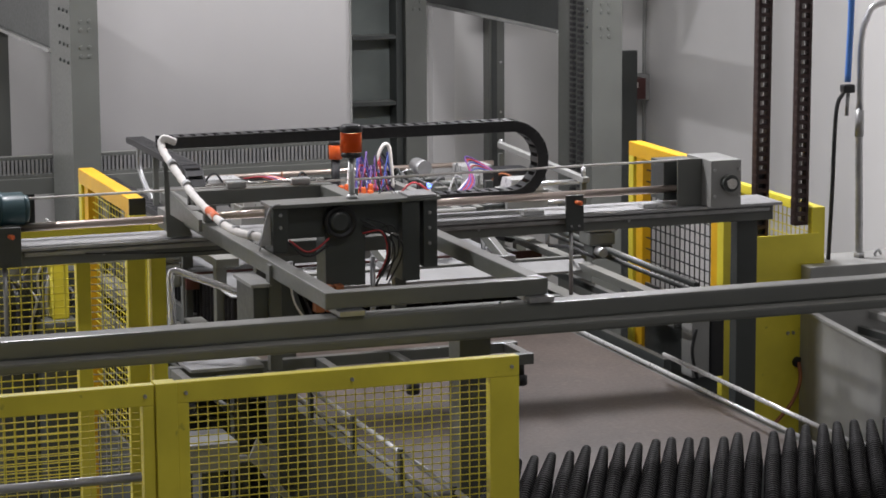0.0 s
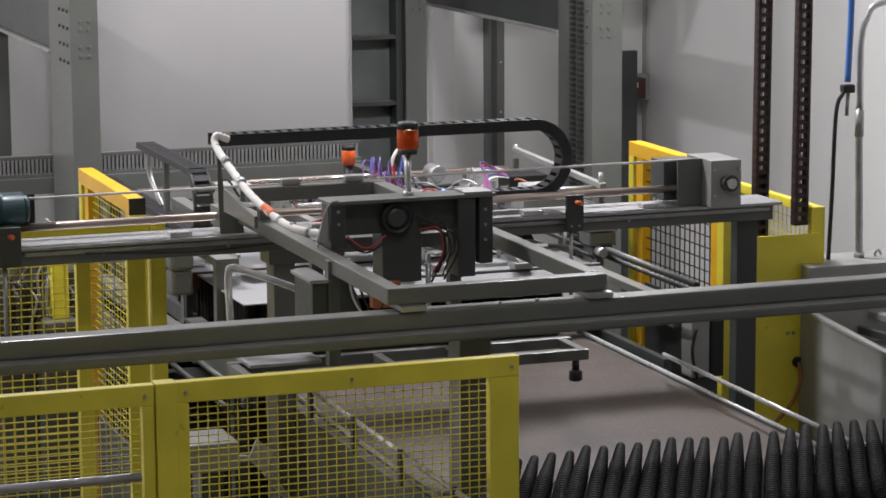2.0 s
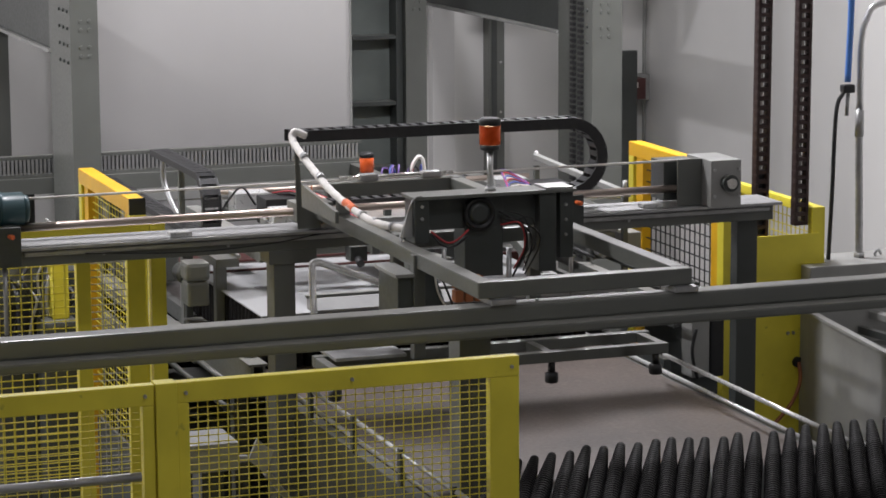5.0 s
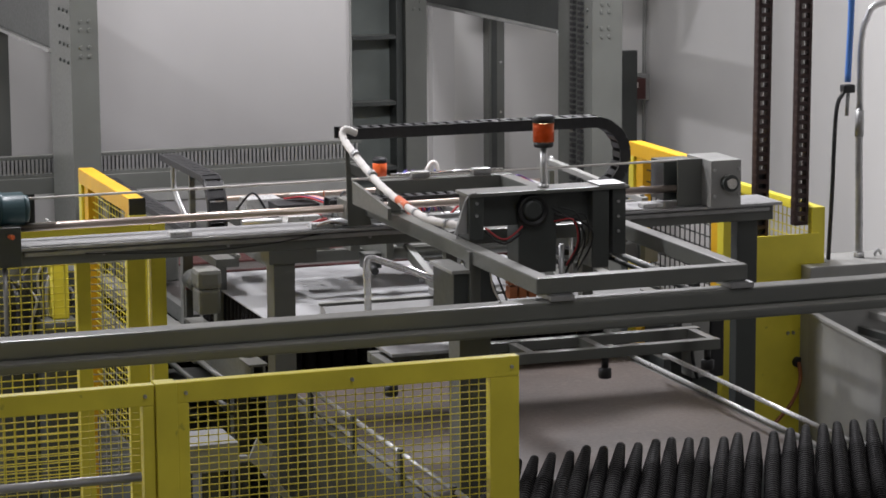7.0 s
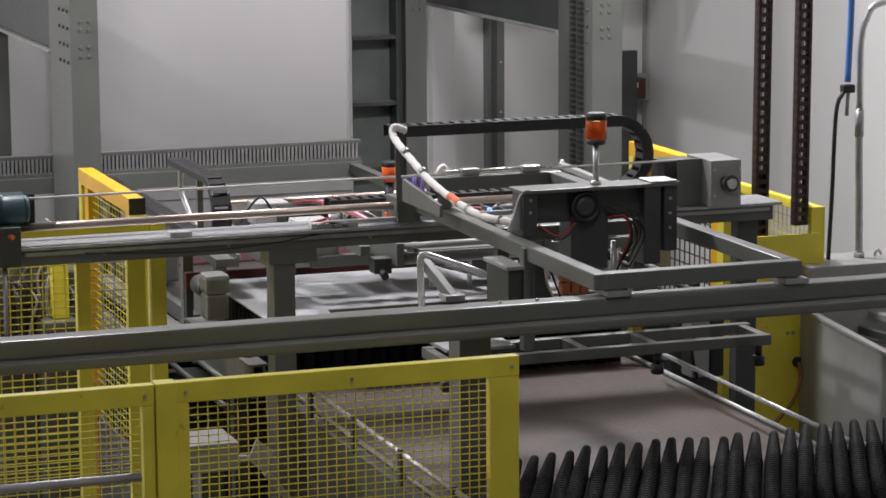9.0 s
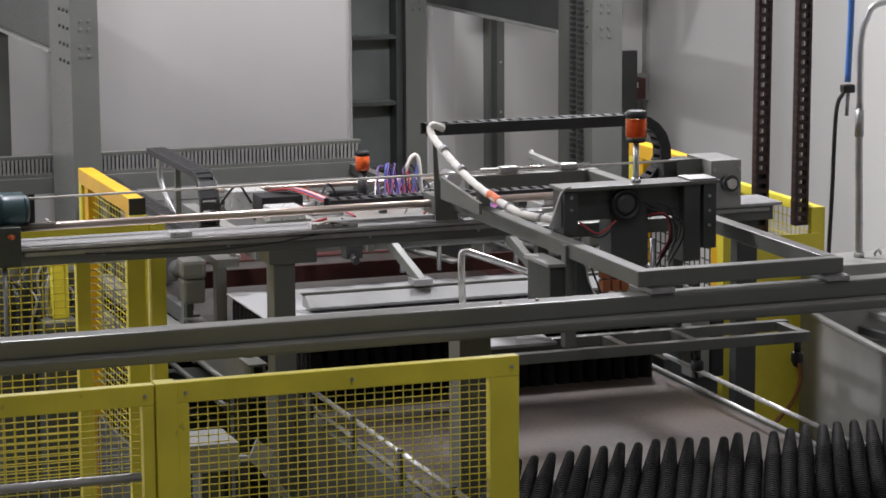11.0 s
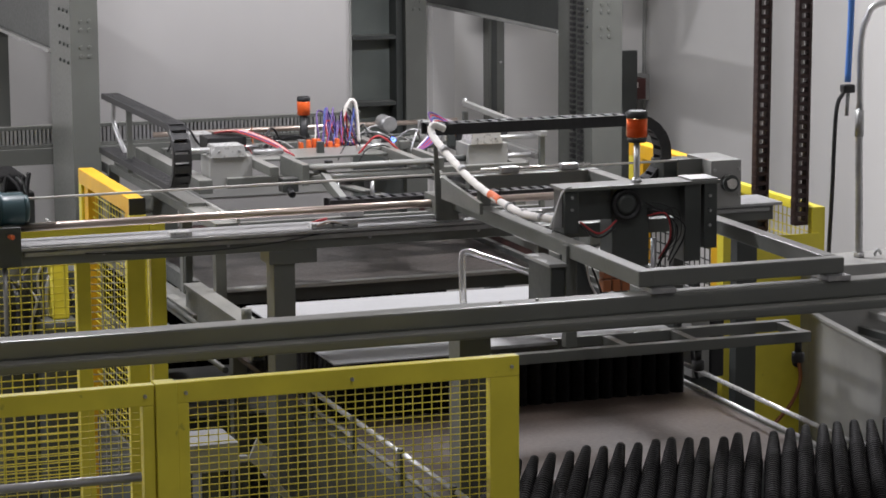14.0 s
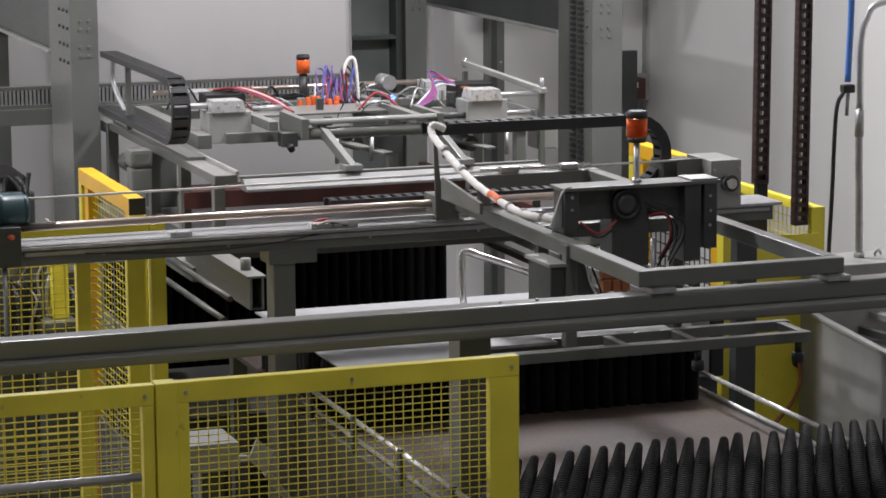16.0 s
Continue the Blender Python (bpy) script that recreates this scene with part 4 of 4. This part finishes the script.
    part("beacon_cap", lathe([(0.031, 0), (0.031, 0.016), (0.024, 0.022)], 20), BLACK, t).matrix_local = pose(3.57, 12.0, 2.18)
    rng = random.Random(5)
    for k in range(9):
        x, y = 3.5 + 0.024 * (k % 7) + rng.uniform(-0.006, 0.006), 11.7 + 0.1 * (k // 7) + rng.uniform(-0.03, 0.03)
        part("connector", box((x, y, 1.98), (x + 0.018, y + 0.03, 2.005 + rng.uniform(0, 0.035))), ORANGEC, t, "orange plug connector")
    cols = [PURPLE, PURPLE, BLUECAB, REDCAB, PURPLE, REDCAB, BLACK, BLUECAB]
    for k in range(16):
        x = 3.6 + 0.009 * k
        top = 2.07 + rng.uniform(0, 0.085)
        part("cable", hose([(x - 0.03, 11.75, 2.0), (x - 0.01 + rng.uniform(-0.03, 0.03), 11.8, top), (x + 0.03, 11.85, top - 0.02), (x + 0.045 + rng.uniform(-0.02, 0.04), 11.8, 1.99)], 0.0042, seg=6), cols[k % 8], t)
    part("white_hose", hose([(3.68, 11.8, 2.02), (3.7, 11.8, 2.13), (3.73, 11.8, 2.192), (3.757, 11.8, 2.185), (3.768, 11.8, 2.1), (3.775, 11.8, 2.0)], 0.0085), WHITEP, t, "white air hose")
    for k in range(7):
        part("cable", hose([(3.1 + 0.012 * k, 11.85, 2.07), (3.17 + 0.01 * k, 11.75, 2.085), (3.27 + 0.008 * k, 11.6, 2.05), (3.36, 11.45, 2.003)], 0.0042, seg=6), (REDCAB, BLACK, BLUECAB, ORANGEC, WHITEP, REDCAB, BLACK)[k], t)
    for k in range(6):
        part("cable", hose([(3.85, 11.3, 1.99), (3.98 + 0.01 * k, 11.45, 2.05), (4.1, 11.6 + 0.03 * k, 2.08 + 0.01 * k), (4.25, 11.75, 2.05)], 0.0038, seg=6), (WHITEP, BLUECAB, REDCAB, BLUECAB, REDCAB, PURPLE)[k], t)
    for k in range(46):
        x, y = rng.uniform(2.98, 4.42), rng.choice((11.32, 11.5, 11.95, 12.1, 12.23))
        z = 1.95 if y < 11.4 else 2.0 if y < 11.8 else 1.962
        w, h = rng.uniform(0.015, 0.05), rng.uniform(0.015, 0.06)
        m = rng.choice((BLACK, ZINC, ALU, GREY, BLACK, DARK, ZINC))
        if k % 3:
            part("fitting", box((x, y, z), (x + w, y + 0.03, z + h)), m, t)
        else:
            part("air_cylinder", cyl((x, y, z + 0.02), (x + rng.uniform(0.08, 0.2), y, z + 0.02), rng.uniform(0.008, 0.016), n=12), m, t)
    for k in range(26):
        x, y = rng.uniform(3.0, 4.35), rng.uniform(11.4, 12.1)
        dx, dy = rng.uniform(-0.25, 0.25), rng.uniform(-0.15, 0.15)
        part("cable", hose([(x, y, 2.0), (x + dx * 0.4, y + dy * 0.3, 2.03 + rng.uniform(0, 0.05)), (x + dx * 0.8, y + dy * 0.8, 2.02), (x + dx, y + dy, 1.97)], rng.choice((0.003, 0.004, 0.005)), seg=6), rng.choice((REDCAB, BLACK, BLACK, DARK, WHITEP, BLACK, RUST, ZINC)), t)
    part("gearbox", box((2.6, 11.35, 1.7), (2.69, 11.46, 1.8), 0.012), GREY, t)
    part("gearbox_cap", box((2.595, 11.345, 1.802), (2.695, 11.465, 1.88), 0.018), GREY, t)
    part("motor", cyl((2.64, 11.47, 1.8), (2.64, 11.62, 1.8), 0.04), DARK, t)
    for x in (3.5, 3.66, 4.0, 4.3):
        part("hanger_rod", cyl((x, 11.26, 1.79), (x, 11.26, 1.9), 0.01), ZINC, t)
    # drives and brackets under the right half
    part("under_motor", cyl((4.12, 11.5, 1.84), (4.16, 11.34, 1.835), 0.035), BLACK, t)
    part("under_motor", cyl((3.62, 11.62, 1.85), (3.66, 11.46, 1.845), 0.03), DARK, t)
    part("under_plate", bar((3.5, 11.7, 1.87), (3.72, 11.2, 1.83), 0.06, 0.012), GREY, t)
    part("under_plate", bar((3.98, 11.7, 1.87), (4.2, 11.2, 1.83), 0.06, 0.012), GREY, t)
    part("under_box", box((3.72, 11.42, 1.8), (3.86, 11.56, 1.89)), DARK, t)
    part("under_box", box((4.46, 11.3, 1.8), (4.56, 11.42, 1.9), 0.006), GREYLT, t)
    part("chain_hose", hose([(2.71, 12.16, 2.21), (2.712, 12.18, 2.1), (2.73, 12.1, 2.0), (2.76, 12.05, 1.93)], 0.012), ZINC, t)
    part("chain_stay", box((2.7, 11.86, 1.905), (2.725, 11.885, 2.2)), GREY, t)
    part("regulator", cyl((3.97, 12.05, 2.06), (3.97, 11.93, 2.06), 0.035), ZINC, t)
    part("indicator", cyl((3.88, 11.62, 2.03), (3.88, 11.61, 2.03), 0.01), LED, t, "small blue indicator light")
    return t


PUSHER = pusher()


# ---- cable carriers made of rigid links ----
def chain_link(width, pitch, height, cover=0.25):
    bm = bmesh.new()
    w = width / 2
    for s in (-1, 1):
        add_box(bm, (-pitch * 0.55, s * w - 0.005, -height / 2), (pitch * 0.55, s * w + 0.005, height / 2), 0.002)
    add_box(bm, (-pitch * cover, -w + 0.005, height / 2 - 0.004), (pitch * cover, w - 0.005, height / 2), 0)
    add_box(bm, (-pitch * cover, -w + 0.005, -height / 2), (pitch * cover, w - 0.005, -height / 2 + 0.004), 0)
    return bm


def chain_thing(name, label, count, width, pitch, height, material, cover=0.25):
    t = thing(name, label, "cable chain")
    first = part("link", chain_link(width, pitch, height, cover), material, t)
    links = [first]
    for k in range(count - 1):
        o = first.copy()
        scene.collection.objects.link(o)
        links.append(o)
    return t, links


def chain_spot(s, fixed, moving, length, r):
    """Along a folded carrier: (run coordinate, height over the lower run, turn in degrees) for the arc length s."""
    bend = (length - math.pi * r + fixed + moving) / 2
    a = bend - fixed
    if s < a:
        return fixed + s, 0.0, 0.0
    if s < a + math.pi * r:
        th = (s - a) / r
        return bend + r * math.sin(th), r - r * math.cos(th), math.degrees(th)
    return bend - (s - a - math.pi * r), 2 * r, 180.0


GPITCH, GR, GFIX, GLEN = 0.042, 0.13, 2.86, 2.415
GCHAIN, GLINKS = chain_thing("gantry_cable_chain", "black plastic cable chain folded over the beam", 58, 0.07, GPITCH, 0.042, CHAINM)
PPITCH, PR = 0.045, 0.13
PCHAIN, PLINKS = chain_thing("pusher_cable_chain", "black plastic cable chain beside the pusher", 65, 0.07, PPITCH, 0.026, CHAINM, 0.36)


def rear_base():
    t = thing("lift_housing", "dark steel base and housing under the lift table", "lift base")
    part("housing", box((2.8, 11.25, 0), (4.2, 12.3, 0.7), 0.01), DARK, t)
    part("side_housing", box((2.2, 10.95, 0), (2.6, 12.2, 1.08), 0.01), DARK, t)
    part("duct", box((2.3, 10.9, 0.9), (2.5, 10.949, 1.0)), BLACK, t)
    u = thing("rear_machine", "dark grey machine with pipes behind the lift column", "machine")
    part("body", box((2.28, 13.2, 0), (2.53, 13.8, 1.45), 0.01), DARK, u)
    part("head", box((2.36, 13.25, 1.45), (2.5, 13.7, 1.53), 0.02), BLACK, u)
    rng = random.Random(21)
    for k in range(9):
        x = 2.3 + 0.025 * k
        part("pipe", hose([(x, 13.18, 1.0), (x + rng.uniform(-0.03, 0.03), 13.15, 1.28), (x + rng.uniform(-0.03, 0.03), 13.16, 1.46), (x + rng.uniform(-0.02, 0.02), 13.22, 1.5 + rng.uniform(0, 0.05))], 0.012), rng.choice((BLACK, DARK)), u)


rear_base()


# ---- what moves ----
GANTRY_X = [(0, -1.003), (1, -0.907), (2, -0.81), (3, -0.714), (4, -0.62), (5.2, -0.506), (6.5, -0.384), (7, -0.336), (8, -0.242), (9, -0.148),
            (10, -0.06), (10.7, -0.012), (11.3, 0.0), (12, 0.0), (16, 0.0)]
LIFT_Z = [(0, -0.34), (11.6, -0.34), (12, -0.338), (12.5, -0.3285), (13, -0.301), (13.5, -0.255), (14, -0.195), (14.5, -0.133), (15, -0.073), (15.5, -0.028), (16, 0.0)]
PUSH_Y = [(0, -0.49), (1, -0.59), (2, -0.685), (3, -0.765), (4, -0.85), (5.2, -0.965), (6.5, -1.085), (7, -1.125), (8, -1.2), (9, -1.25), (9.6, -1.26),
          (10.2, -1.18), (10.8, -0.97), (11.3, -0.755), (11.5, -0.67), (12, -0.45), (12.5, -0.205), (13, -0.05), (13.5, 0.0), (16, 0.0)]
BLOCK_Y = [(0, 10.3), (1, 10.21), (2, 10.12), (3, 10.03), (4, 9.95), (5.2, 9.85), (6.5, 9.73), (7, 9.69), (8, 9.61), (8.5, 9.57), (9.2, 9.485), (10.2, 9.34),
           (11.3, 9.172), (12, 9.105), (13, 9.0), (14, 8.925), (15, 8.86), (16, 8.79)]


def along(rows, t):
    return float(np.interp(t, [r[0] for r in rows], [r[1] for r in rows]))


def motions():
    walk(GANTRY, [(t, pose(x, 0, 0)) for t, x in GANTRY_X])
    # the added drum turns once, its gap to the front aisle, to imitate the flash
    walk(SHADE, [(t, pose(3.615, 8.25, 2.257, 0, 0, a)) for t, a in ((0, 68), (8.3, 68), (8.35, 128), (8.4, 188), (8.45, 248), (8.55, 248), (8.6, 308), (8.65, 368), (8.7, 428), (16, 428))])
    walk(PLATFORM, [(t, pose(0, 0, z)) for t, z in LIFT_Z])
    walk(LATCHAIN, [(t, pose(0, 0, z)) for t, z in LIFT_Z])
    times = sorted({t for t, _ in LIFT_Z} | {t for t, _ in PUSH_Y})
    walk(PUSHER, [(t, pose(0, along(PUSH_Y, t), along(LIFT_Z, t))) for t in times])
    walk(BLOCK, [(t, pose(0, y, 1.2)) for t, y in BLOCK_Y])
    for k, ob in enumerate(GLINKS):
        rows = []
        for t, x in GANTRY_X:
            u, h, turn = chain_spot(GPITCH * (k + 0.5), GFIX, 3.26 + x, GLEN, GR)
            rows.append((t, pose(u, 9.33, 1.915 + h, 0, -turn, 0)))
        walk(ob, rows)
    # the pusher's carrier runs along y, its fold towards the front, and rides on the platform
    for k, ob in enumerate(PLINKS):
        rows = []
        for t in times:
            u, h, turn = chain_spot(PPITCH * (k + 0.5), -12.3, -(12.14 + along(PUSH_Y, t)), 2.84, PR)
            rows.append((t, pose(2.705, -u, along(LIFT_Z, t) + 1.958 + h, 0, 0, 0) @ pose(0, 0, 0, 0, 0, -90) @ pose(0, 0, 0, 0, -turn, 0)))
        walk(ob, rows)


motions()
